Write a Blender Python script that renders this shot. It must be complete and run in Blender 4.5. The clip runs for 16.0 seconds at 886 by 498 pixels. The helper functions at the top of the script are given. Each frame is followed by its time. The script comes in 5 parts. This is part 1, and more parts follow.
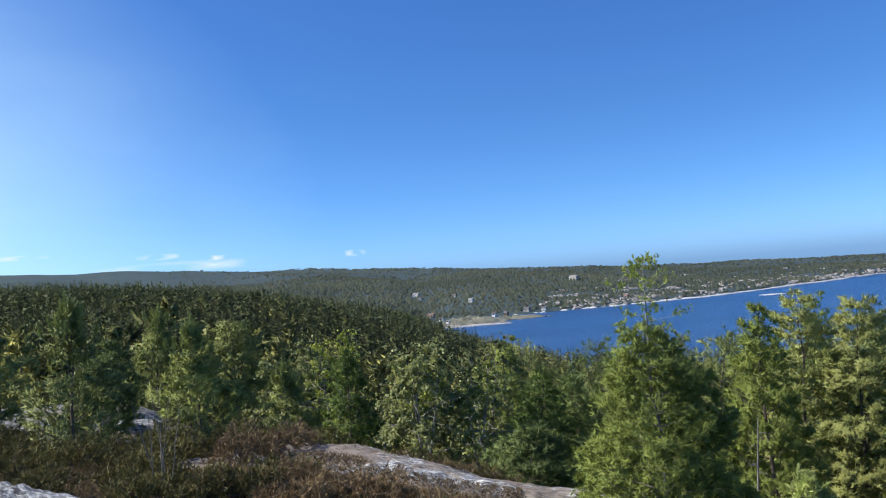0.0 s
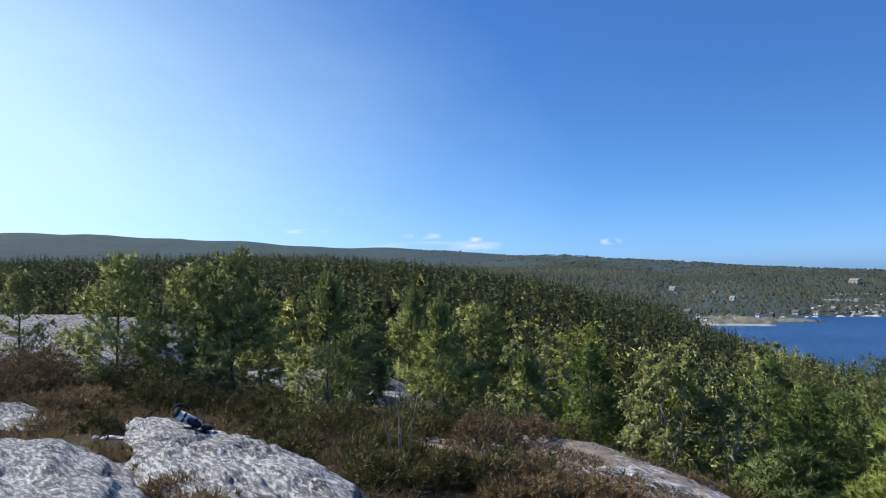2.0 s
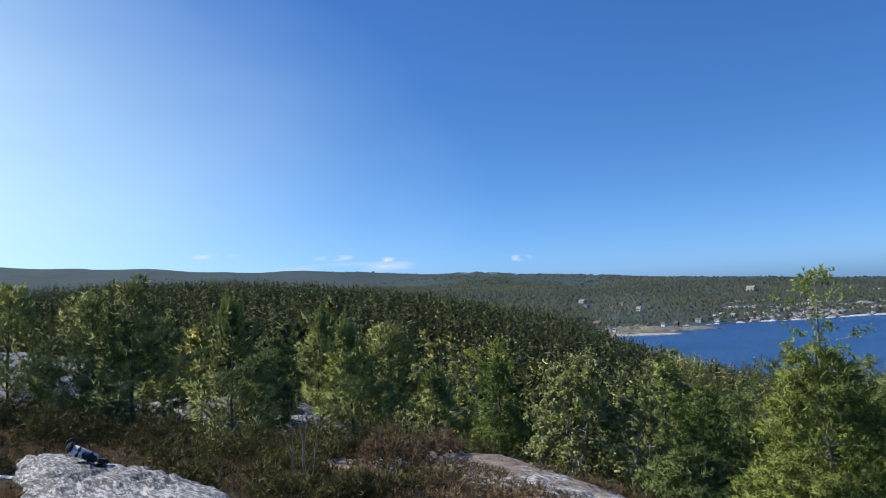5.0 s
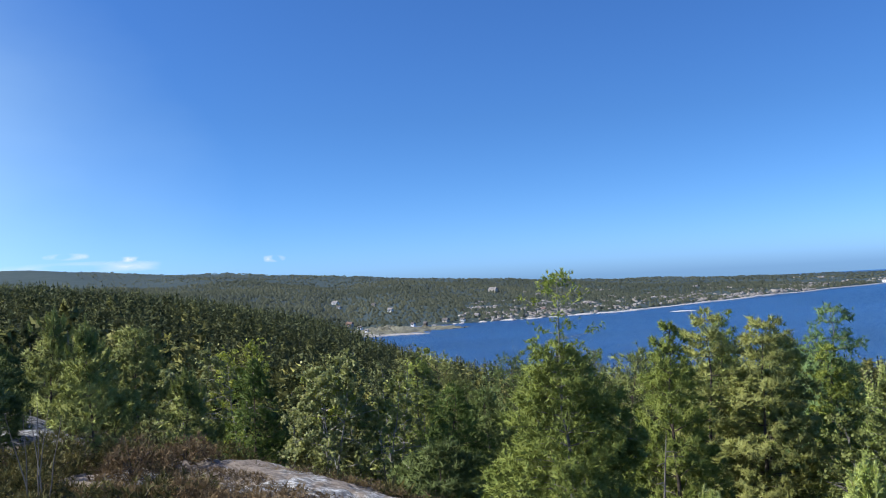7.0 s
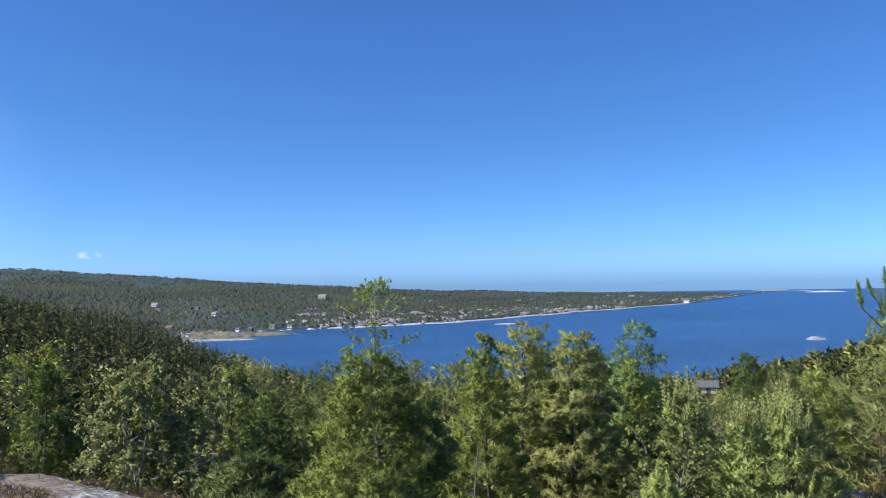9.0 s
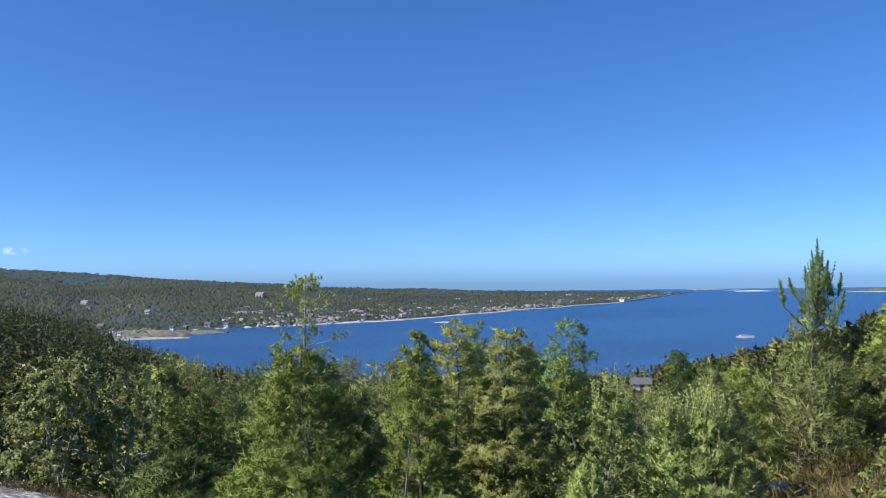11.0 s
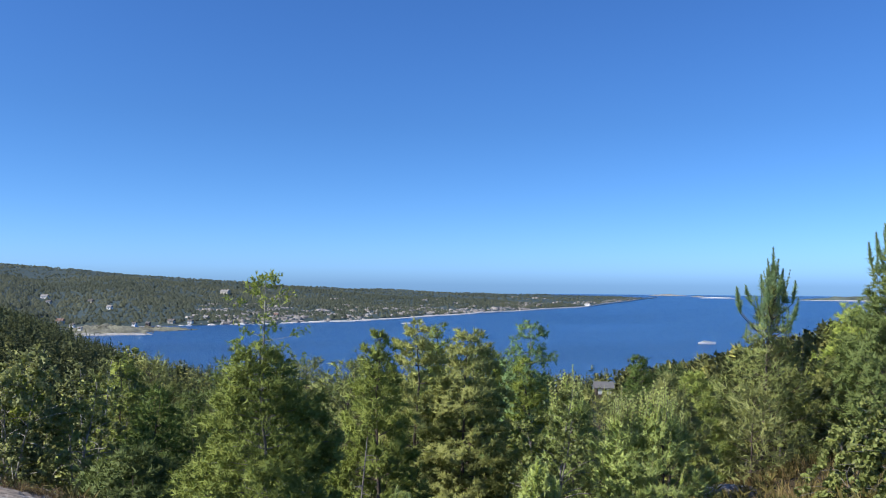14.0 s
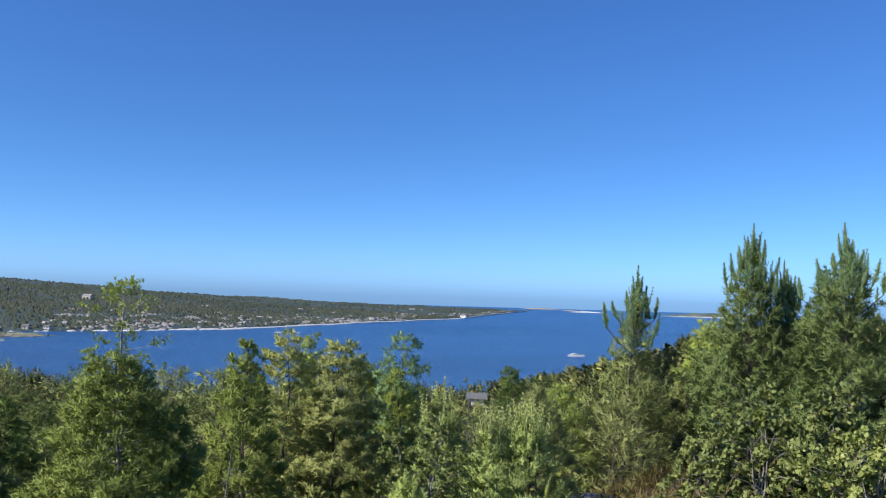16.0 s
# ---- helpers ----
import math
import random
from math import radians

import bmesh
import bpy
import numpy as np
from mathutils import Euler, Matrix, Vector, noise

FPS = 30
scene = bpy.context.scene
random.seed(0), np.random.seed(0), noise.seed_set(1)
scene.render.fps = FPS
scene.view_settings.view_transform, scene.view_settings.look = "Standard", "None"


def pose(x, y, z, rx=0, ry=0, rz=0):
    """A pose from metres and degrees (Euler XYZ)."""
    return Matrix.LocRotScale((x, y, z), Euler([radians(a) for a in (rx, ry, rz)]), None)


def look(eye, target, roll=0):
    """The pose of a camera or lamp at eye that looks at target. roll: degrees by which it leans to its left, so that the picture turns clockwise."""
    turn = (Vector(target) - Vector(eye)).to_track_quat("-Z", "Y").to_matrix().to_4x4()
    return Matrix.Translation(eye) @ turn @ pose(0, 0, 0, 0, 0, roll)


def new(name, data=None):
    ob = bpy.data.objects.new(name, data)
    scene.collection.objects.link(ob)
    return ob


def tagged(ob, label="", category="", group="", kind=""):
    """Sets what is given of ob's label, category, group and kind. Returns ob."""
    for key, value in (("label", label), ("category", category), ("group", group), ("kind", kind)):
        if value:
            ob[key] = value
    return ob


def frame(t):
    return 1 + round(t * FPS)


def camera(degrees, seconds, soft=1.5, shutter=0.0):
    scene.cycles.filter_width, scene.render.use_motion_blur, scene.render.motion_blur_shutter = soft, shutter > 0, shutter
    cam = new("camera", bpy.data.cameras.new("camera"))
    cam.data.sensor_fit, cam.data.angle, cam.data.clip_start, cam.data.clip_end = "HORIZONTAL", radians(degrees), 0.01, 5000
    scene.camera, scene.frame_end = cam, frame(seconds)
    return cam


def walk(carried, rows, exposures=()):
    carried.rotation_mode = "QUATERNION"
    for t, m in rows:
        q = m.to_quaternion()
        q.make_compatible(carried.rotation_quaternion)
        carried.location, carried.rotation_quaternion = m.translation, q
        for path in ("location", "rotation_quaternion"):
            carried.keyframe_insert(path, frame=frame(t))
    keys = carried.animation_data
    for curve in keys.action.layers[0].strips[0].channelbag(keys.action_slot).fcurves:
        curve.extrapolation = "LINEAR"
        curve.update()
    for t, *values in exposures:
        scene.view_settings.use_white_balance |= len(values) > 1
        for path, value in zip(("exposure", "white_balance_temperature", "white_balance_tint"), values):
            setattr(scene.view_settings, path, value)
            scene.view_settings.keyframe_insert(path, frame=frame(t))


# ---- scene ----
cam = camera(57.0, 16.0, soft=1.05)
walk(cam, [
    (0, pose(-0.184, -0.349, 0.000, 92.17, 4.73, 6.11)),
    (0.5, pose(-0.123, -0.097, 0.003, 92.47, 2.06, 12.30)),
    (1, pose(-0.054, -0.084, 0.020, 92.08, 0.52, 17.88)),
    (1.5, pose(-0.139, 0.023, 0.026, 91.92, 2.11, 22.35)),
    (2, pose(-0.181, 0.033, 0.039, 92.13, 1.04, 23.76)),
    (2.5, pose(-0.211, 0.031, 0.046, 92.34, 0.80, 24.69)),
    (3, pose(-0.211, 0.093, 0.039, 92.22, 1.47, 23.27)),
    (3.2, pose(-0.211, 0.099, 0.037, 92.58, 1.73, 22.35)),
    (5.3, pose(-0.003, -0.016, 0.008, 93.25, 3.70, 15.96)),
    (5.5, pose(-0.009, -0.017, 0.007, 92.99, 4.19, 14.34)),
    (6, pose(-0.069, -0.021, 0.006, 93.01, 4.33, 9.54)),
    (6.5, pose(-0.095, -0.026, 0.021, 92.45, 3.11, 5.75)),
    (7, pose(-0.107, -0.050, 0.017, 92.46, 3.19, 0.50)),
    (7.5, pose(-0.148, -0.073, 0.026, 92.21, 2.98, -2.08)),
    (8, pose(-0.098, 0.069, 0.012, 92.17, 3.81, -3.47)),
    (8.5, pose(-0.038, 0.162, -0.001, 92.10, 3.54, -7.21)),
    (9, pose(0.035, 0.132, 0.002, 92.62, 1.03, -11.35)),
    (9.5, pose(0.084, 0.144, -0.033, 91.43, 1.37, -13.00)),
    (9.7, pose(0.091, 0.146, -0.027, 92.25, 1.66, -12.99)),
    (11.8, pose(0.132, 0.006, -0.010, 92.42, 0.31, -16.75)),
    (12, pose(0.150, 0.049, -0.033, 92.31, 0.14, -15.91)),
    (12.5, pose(0.137, 0.087, -0.031, 92.42, -0.76, -15.00)),
    (13, pose(0.129, 0.108, -0.032, 92.50, -0.60, -14.32)),
    (13.5, pose(0.142, 0.046, -0.029, 92.51, -0.57, -15.69)),
    (14, pose(0.140, -0.130, -0.027, 92.51, -0.33, -17.89)),
    (14.5, pose(0.193, -0.054, -0.026, 92.94, -0.71, -19.89)),
    (15, pose(0.210, -0.032, -0.025, 93.20, -1.08, -22.34)),
    (15.5, pose(0.216, -0.052, -0.020, 93.20, -1.54, -24.49)),
    (16, pose(0.209, -0.094, -0.015, 93.38, -1.55, -26.46)),
], [(0, 0.31), (1.2, 0.29), (2.0, 0.17), (3.2, 0.12), (5.3, 0.08), (5.9, 0.19), (6.5, 0.24), (7.5, 0.31), (9.0, 0.31), (9.5, 0.26), (12, 0.29), (16, 0.29)])

# ---- light ----
SUN_AZ, SUN_EL = radians(-95), radians(41)
world = bpy.data.worlds.new("sky")
scene.world = world
world.use_nodes = True
wn = world.node_tree
sky = wn.nodes.new("ShaderNodeTexSky")
sky.sky_type = "NISHITA"
sky.sun_disc = False
sky.sun_elevation, sky.sun_rotation = SUN_EL, SUN_AZ
sky.altitude, sky.air_density, sky.dust_density, sky.ozone_density = 60, 1.0, 0.8, 2.0
# the tint follows the sky's own colour: deep blue above, pale where the air near the horizon whitens it
sep = wn.nodes.new("ShaderNodeSeparateColor")
wn.links.new(sky.outputs[0], sep.inputs[0])
ratio = wn.nodes.new("ShaderNodeMath")
ratio.operation = "DIVIDE"
wn.links.new(sep.outputs[0], ratio.inputs[0])
wn.links.new(sep.outputs[2], ratio.inputs[1])
span = wn.nodes.new("ShaderNodeMapRange")
span.inputs["From Min"].default_value, span.inputs["From Max"].default_value = 0.45, 1.25
wn.links.new(ratio.outputs[0], span.inputs["Value"])
tint = wn.nodes.new("ShaderNodeMix")
tint.data_type = "RGBA"
tint.inputs[6].default_value, tint.inputs[7].default_value = (0.50, 1.0, 1.80, 1), (0.84, 1.60, 3.42, 1)
wn.links.new(span.outputs[0], tint.inputs[0])
tone = wn.nodes.new("ShaderNodeMix")
tone.data_type, tone.blend_type = "RGBA", "MULTIPLY"
tone.inputs[0].default_value = 1.0
wn.links.new(sky.outputs[0], tone.inputs[6])
wn.links.new(tint.outputs[2], tone.inputs[7])
wn.links.new(tone.outputs[2], wn.nodes["Background"].inputs[0])
wn.nodes["Background"].inputs[1].default_value = 0.068
sun = new("sun", bpy.data.lights.new("sun", "SUN"))
sun.data.energy, sun.data.angle, sun.data.color = 5.0, radians(0.53), (1.0, 0.94, 0.84)
sun.matrix_world = look((0, 0, 0), (-math.sin(SUN_AZ) * math.cos(SUN_EL), -math.cos(SUN_AZ) * math.cos(SUN_EL), -math.sin(SUN_EL)))

SEA = -52.0


# ---- materials ----
def mat(name, rough=0.8, metal=0.0):
    m = bpy.data.materials.new(name)
    m.use_nodes = True
    b = m.node_tree.nodes["Principled BSDF"]
    b.inputs["Roughness"].default_value = rough
    b.inputs["Metallic"].default_value = metal
    return m, m.node_tree, b


def noise_node(nt, scale, detail=4.0, rough=0.6, coords="Object", stretch=None):
    tc = nt.nodes.new("ShaderNodeTexCoord")
    n = nt.nodes.new("ShaderNodeTexNoise")
    n.inputs["Scale"].default_value, n.inputs["Detail"].default_value, n.inputs["Roughness"].default_value = scale, detail, rough
    if stretch:
        mp = nt.nodes.new("ShaderNodeMapping")
        mp.inputs["Scale"].default_value = stretch
        nt.links.new(tc.outputs[coords], mp.inputs[0])
        nt.links.new(mp.outputs[0], n.inputs["Vector"])
    else:
        nt.links.new(tc.outputs[coords], n.inputs["Vector"])
    return n.outputs["Fac"]


def ramp(nt, fac, stops):
    r = nt.nodes.new("ShaderNodeValToRGB")
    e = r.color_ramp.elements
    while len(e) < len(stops):
        e.new(0.5)
    for el, (p, c) in zip(e, stops):
        el.position, el.color = p, (*c, 1)
    nt.links.new(fac, r.inputs[0])
    return r.outputs["Color"]


def mix(nt, fac, a, b):
    m = nt.nodes.new("ShaderNodeMix")
    m.data_type = "RGBA"
    for sock, v in ((m.inputs[0], fac), (m.inputs[6], a), (m.inputs[7], b)):
        if isinstance(v, bpy.types.NodeSocket):
            nt.links.new(v, sock)
        elif isinstance(v, float):
            sock.default_value = v
        else:
            sock.default_value = (*v, 1)
    return m.outputs[2]


def bump(nt, b, fac, strength, dist):
    n = nt.nodes.new("ShaderNodeBump")
    n.inputs["Strength"].default_value, n.inputs["Distance"].default_value = strength, dist
    nt.links.new(fac, n.inputs["Height"])
    nt.links.new(n.outputs[0], b.inputs["Normal"])


def foliage(name, dark, mid, light, translucent=0.45, rough=0.6, gloss=0.18, clump=0.11):
    """Leaves and needles: every spray of about clump metres, and every leaf, has its own tone, with a slower drift over the crown."""
    m, nt, b = mat(name, rough)
    geo = nt.nodes.new("ShaderNodeNewGeometry")
    tc = nt.nodes.new("ShaderNodeTexCoord")
    spray = nt.nodes.new("ShaderNodeTexVoronoi")
    spray.inputs["Scale"].default_value = 1 / clump
    nt.links.new(tc.outputs["Object"], spray.inputs["Vector"])
    split = nt.nodes.new("ShaderNodeSeparateColor")
    nt.links.new(spray.outputs["Color"], split.inputs[0])
    blend = nt.nodes.new("ShaderNodeMix")
    blend.inputs[0].default_value = 0.52
    nt.links.new(split.outputs[0], blend.inputs[2])
    nt.links.new(geo.outputs["Random Per Island"], blend.inputs[3])
    col = ramp(nt, blend.outputs[0], [(0.16, dark), (0.5, mid), (0.9, light)])
    info = nt.nodes.new("ShaderNodeObjectInfo")
    own = nt.nodes.new("ShaderNodeMix")
    own.data_type, own.blend_type = "RGBA", "MULTIPLY"
    own.inputs[0].default_value = 1.0
    nt.links.new(col, own.inputs[6])
    nt.links.new(ramp(nt, info.outputs["Random"], [(0.0, (0.68, 0.72, 0.74)), (0.5, (0.95, 0.97, 0.97)), (1.0, (1.16, 1.18, 1.08))]), own.inputs[7])
    col = own.outputs[2]
    drift = ramp(nt, noise_node(nt, 1.3, 3.0), [(0.35, (0, 0, 0)), (0.75, (0.55, 0.55, 0.55))])
    col = mix(nt, drift, col, tuple(0.5 * (a + c) for a, c in zip(dark, mid)))
    nt.links.new(col, b.inputs["Base Color"])
    b.inputs["Specular IOR Level"].default_value = gloss
    tr = nt.nodes.new("ShaderNodeBsdfTranslucent")
    nt.links.new(col, tr.inputs["Color"])
    mx = nt.nodes.new("ShaderNodeMixShader")
    mx.inputs[0].default_value = translucent
    nt.links.new(b.outputs[0], mx.inputs[1])
    nt.links.new(tr.outputs[0], mx.inputs[2])
    nt.links.new(mx.outputs[0], nt.nodes["Material Output"].inputs["Surface"])
    return m


def bark(name, a, b_, c, scale=14.0):
    m, nt, b = mat(name, 0.9)
    f = noise_node(nt, scale, 6.0, 0.7, stretch=(1, 1, 0.35))
    nt.links.new(ramp(nt, f, [(0.3, a), (0.55, b_), (0.75, c)]), b.inputs["Base Color"])
    bump(nt, b, f, 0.6, 0.01)
    return m


M_PINE = foliage("pine_needles", (0.331, 0.395, 0.104), (0.451, 0.511, 0.131), (0.515, 0.557, 0.170), 0.26)
M_PINE_OLIVE = foliage("old_pine_needles", (0.300, 0.307, 0.109), (0.388, 0.408, 0.141), (0.399, 0.426, 0.173), 0.26)
M_CANDLE = foliage("young_pine_needles", (0.331, 0.406, 0.129), (0.479, 0.556, 0.174), (0.529, 0.581, 0.228), 0.2)
M_SPRUCE = foliage("spruce_needles", (0.116, 0.174, 0.047), (0.149, 0.215, 0.051), (0.196, 0.256, 0.063), 0.20)
M_SPRUCE_PALE = foliage("blue_green_larch_needles", (0.153, 0.228, 0.095), (0.216, 0.315, 0.128), (0.285, 0.407, 0.186), 0.2)
M_SHOOT = foliage("new_pine_shoots", (0.213, 0.295, 0.131), (0.291, 0.399, 0.174), (0.367, 0.490, 0.242), 0.2)
M_SHOOT_PALE = foliage("pale_pine_shoots", (0.494, 0.553, 0.191), (0.599, 0.632, 0.230), (0.590, 0.619, 0.274), 0.3)
M_PINE_DARK = foliage("dark_pine_needles", (0.138, 0.184, 0.066), (0.177, 0.226, 0.073), (0.221, 0.267, 0.093), 0.23)
M_HILL_PINE = foliage("hilltop_pine_needles", (0.218, 0.249, 0.084), (0.301, 0.334, 0.104), (0.371, 0.404, 0.142), 0.12)
M_LARCH = foliage("larch_needles", (0.232, 0.284, 0.066), (0.321, 0.372, 0.082), (0.372, 0.414, 0.112), 0.2)
M_BIRCH = foliage("birch_leaves", (0.213, 0.241, 0.091), (0.278, 0.299, 0.115), (0.339, 0.354, 0.184), 0.33, 0.45)
M_YELLOW = foliage("yellowing_leaves", (0.223, 0.261, 0.049), (0.343, 0.383, 0.072), (0.364, 0.408, 0.109), 0.3, 0.5)
M_ASPEN = foliage("shrub_leaves", (0.243, 0.287, 0.086), (0.333, 0.364, 0.107), (0.404, 0.416, 0.158), 0.30, 0.45)
M_HEATHER = foliage("heather", (0.119, 0.080, 0.041), (0.248, 0.170, 0.087), (0.382, 0.261, 0.131), 0.2)
M_HEATH_GREEN = foliage("green_heath", (0.057, 0.054, 0.019), (0.143, 0.127, 0.041), (0.260, 0.211, 0.069), 0.15)
M_GRASS = foliage("dry_grass", (0.166, 0.122, 0.047), (0.367, 0.257, 0.106), (0.567, 0.425, 0.199), 0.3)


def stand_material(name, tones, translucent=0.12, vary=1.0):
    """Woodland: each tree has its own tone, from dark spruce to yellow-green birch, and each bough varies on it."""
    m, nt, b = mat(name, 0.75)
    at = nt.nodes.new("ShaderNodeAttribute")
    at.attribute_name = "tone"
    col = ramp(nt, at.outputs["Fac"], tones)
    geo = nt.nodes.new("ShaderNodeNewGeometry")
    bough = ramp(nt, geo.outputs["Random Per Island"], [(0.0, tuple(1 - vary * c for c in (0.55, 0.53, 0.50))), (0.6, (1.0, 1.0, 1.0)), (1.0, tuple(1 + vary * c for c in (0.55, 0.50, 0.35)))])
    mul = nt.nodes.new("ShaderNodeMix")
    mul.data_type, mul.blend_type = "RGBA", "MULTIPLY"
    mul.inputs[0].default_value = 1.0
    nt.links.new(col, mul.inputs[6])
    nt.links.new(bough, mul.inputs[7])
    nt.links.new(mul.outputs[2], b.inputs["Base Color"])
    b.inputs["Specular IOR Level"].default_value = 0.15
    tr = nt.nodes.new("ShaderNodeBsdfTranslucent")
    nt.links.new(mul.outputs[2], tr.inputs["Color"])
    mx = nt.nodes.new("ShaderNodeMixShader")
    mx.inputs[0].default_value = translucent
    nt.links.new(b.outputs[0], mx.inputs[1])
    nt.links.new(tr.outputs[0], mx.inputs[2])
    nt.links.new(mx.outputs[0], nt.nodes["Material Output"].inputs["Surface"])
    return m


M_SLOPE = stand_material("slope_wood_foliage", [(0.0, (0.065, 0.078, 0.032)), (0.4, (0.137, 0.152, 0.053)), (0.75, (0.215, 0.215, 0.078)), (1.0, (0.365, 0.354, 0.107))], 0.16)
M_WOODS = stand_material("forest_foliage", [(0.0, (0.073, 0.090, 0.041)), (0.45, (0.095, 0.112, 0.048)), (0.8, (0.122, 0.137, 0.056)), (1.0, (0.178, 0.190, 0.067))], 0.2, 0.6)
# distance haze is painted into these needles as paler, bluer tones
M_FAR = stand_material("hazed_far_foliage", [(0.0, (0.092, 0.114, 0.088)), (0.5, (0.122, 0.144, 0.106)), (1.0, (0.166, 0.182, 0.124))], 0.5, 0.12)
M_BARK = bark("pine_bark", (0.055, 0.045, 0.038), (0.12, 0.09, 0.07), (0.21, 0.16, 0.125))
M_GREY_BARK = bark("grey_bark", (0.10, 0.09, 0.08), (0.22, 0.20, 0.18), (0.34, 0.32, 0.29))
M_PALE_BARK = bark("pale_larch_bark", (0.17, 0.165, 0.155), (0.33, 0.32, 0.30), (0.48, 0.46, 0.44))
M_DRY_STEM = bark("dry_stem_bark", (0.14, 0.12, 0.095), (0.25, 0.215, 0.17), (0.36, 0.32, 0.26))
M_BIRCH_BARK = bark("birch_bark", (0.09, 0.08, 0.07), (0.34, 0.32, 0.29), (0.58, 0.55, 0.50), 9.0)


def rock_material(name="lichened_granite", cover=0.70, pale=1.0):
    """Speckled grey granite with lichen crusts, dark hollows and, past cover, mats of dry moss."""
    m, nt, b = mat(name, 0.92)
    big = noise_node(nt, 0.9, 7.0, 0.65)
    fine = noise_node(nt, 22.0, 5.0, 0.75, stretch=(0.36, 1.25, 1))
    mid = noise_node(nt, 5.6, 9.0, 0.78, stretch=(0.42, 1.2, 1))
    streak = noise_node(nt, 2.4, 6.0, 0.65, stretch=(0.6, 1.7, 1))
    base = ramp(nt, mid, [(0.36, (0.065, 0.067, 0.069)), (0.45, (0.31, 0.312, 0.31)), (0.54, (0.53, 0.535, 0.53)), (0.66, (0.78, 0.785, 0.775))])
    spots = ramp(nt, fine, [(0.44, (0.025, 0.025, 0.025)), (0.51, (0.29, 0.292, 0.285)), (0.57, (0.86, 0.865, 0.85))])
    col = mix(nt, 0.62, base, spots)
    dash = noise_node(nt, 7.0, 6.0, 0.7, stretch=(0.4, 1.2, 1))
    dark = ramp(nt, dash, [(0.39, (1, 1, 1)), (0.43, (0, 0, 0))])
    col = mix(nt, dark, col, (0.09, 0.086, 0.08))
    crack = ramp(nt, streak, [(0.33, (1, 1, 1)), (0.37, (0, 0, 0))])
    col = mix(nt, crack, col, (0.055, 0.052, 0.046))
    patchy = ramp(nt, noise_node(nt, 1.7, 6.0, 0.7), [(0.35, tuple(pale * c for c in (0.58, 0.57, 0.55))), (0.5, tuple(pale * c for c in (0.98, 0.97, 0.94))), (0.65, tuple(pale * c for c in (1.2, 1.19, 1.14)))])
    shade = nt.nodes.new("ShaderNodeMix")
    shade.data_type, shade.blend_type = "RGBA", "MULTIPLY"
    shade.inputs[0].default_value = 1.0
    nt.links.new(col, shade.inputs[6])
    nt.links.new(patchy, shade.inputs[7])
    col = shade.outputs[2]
    moss = ramp(nt, big, [(cover, (0, 0, 0)), (cover + 0.06, (1, 1, 1))])
    heath = ramp(nt, fine, [(0.35, (0.10, 0.08, 0.06)), (0.6, (0.32, 0.265, 0.21))])
    nt.links.new(mix(nt, moss, col, heath), b.inputs["Base Color"])
    grit = nt.nodes.new("ShaderNodeMix")
    grit.inputs[0].default_value = 0.5
    nt.links.new(mid, grit.inputs[2])
    nt.links.new(fine, grit.inputs[3])
    bump(nt, b, grit.outputs[0], 1.0, 0.03)
    return m


def ground_material():
    """Heath, bare stone and needle litter on the hilltop; forest floor and granite clearings further off, tinted with
    painted haze past 850 m.
    """
    m, nt, b = mat("heath_ground", 0.95)
    b.inputs["Specular IOR Level"].default_value = 0.08
    a = noise_node(nt, 0.9, 8.0, 0.65)
    f = noise_node(nt, 11.0, 6.0, 0.7)
    l = noise_node(nt, 0.02, 8.0, 0.7)
    col = ramp(nt, a, [(0.32, (0.03, 0.025, 0.016)), (0.5, (0.062, 0.047, 0.032)), (0.62, (0.095, 0.075, 0.054)), (0.74, (0.20, 0.19, 0.175))])
    col = mix(nt, f, col, (0.07, 0.055, 0.036))
    wood = ramp(nt, l, [(0.35, (0.034, 0.044, 0.026)), (0.55, (0.046, 0.057, 0.035)), (0.70, (0.062, 0.070, 0.046)), (0.80, (0.15, 0.14, 0.12))])
    geo = nt.nodes.new("ShaderNodeNewGeometry")
    ln = nt.nodes.new("ShaderNodeVectorMath")
    ln.operation = "LENGTH"
    nt.links.new(geo.outputs["Position"], ln.inputs[0])
    mr = nt.nodes.new("ShaderNodeMapRange")
    mr.inputs["From Min"].default_value, mr.inputs["From Max"].default_value = 22, 60
    nt.links.new(ln.outputs["Value"], mr.inputs["Value"])
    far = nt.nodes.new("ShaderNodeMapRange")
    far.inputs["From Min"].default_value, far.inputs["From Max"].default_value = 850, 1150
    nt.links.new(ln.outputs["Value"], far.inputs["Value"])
    # blue-grey of the far hills: aerial haze put into the base colour
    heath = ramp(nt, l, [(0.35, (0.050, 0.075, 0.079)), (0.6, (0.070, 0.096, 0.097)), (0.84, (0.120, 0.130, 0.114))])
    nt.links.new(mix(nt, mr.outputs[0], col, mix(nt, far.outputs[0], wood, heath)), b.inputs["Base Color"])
    bump(nt, b, f, 0.6, 0.05)
    return m


def water_material():
    m, nt, b = mat("sea_water", 0.28)
    f = noise_node(nt, 0.005, 6.0, 0.65, stretch=(0.45, 2.4, 1))
    nt.links.new(ramp(nt, f, [(0.36, (0.012, 0.062, 0.175)), (0.64, (0.026, 0.102, 0.262))]), b.inputs["Base Color"])
    b.inputs["IOR"].default_value = 1.33
    w = noise_node(nt, 0.30, 6.0, 0.75)
    bump(nt, b, w, 1.0, 3.0)
    return m


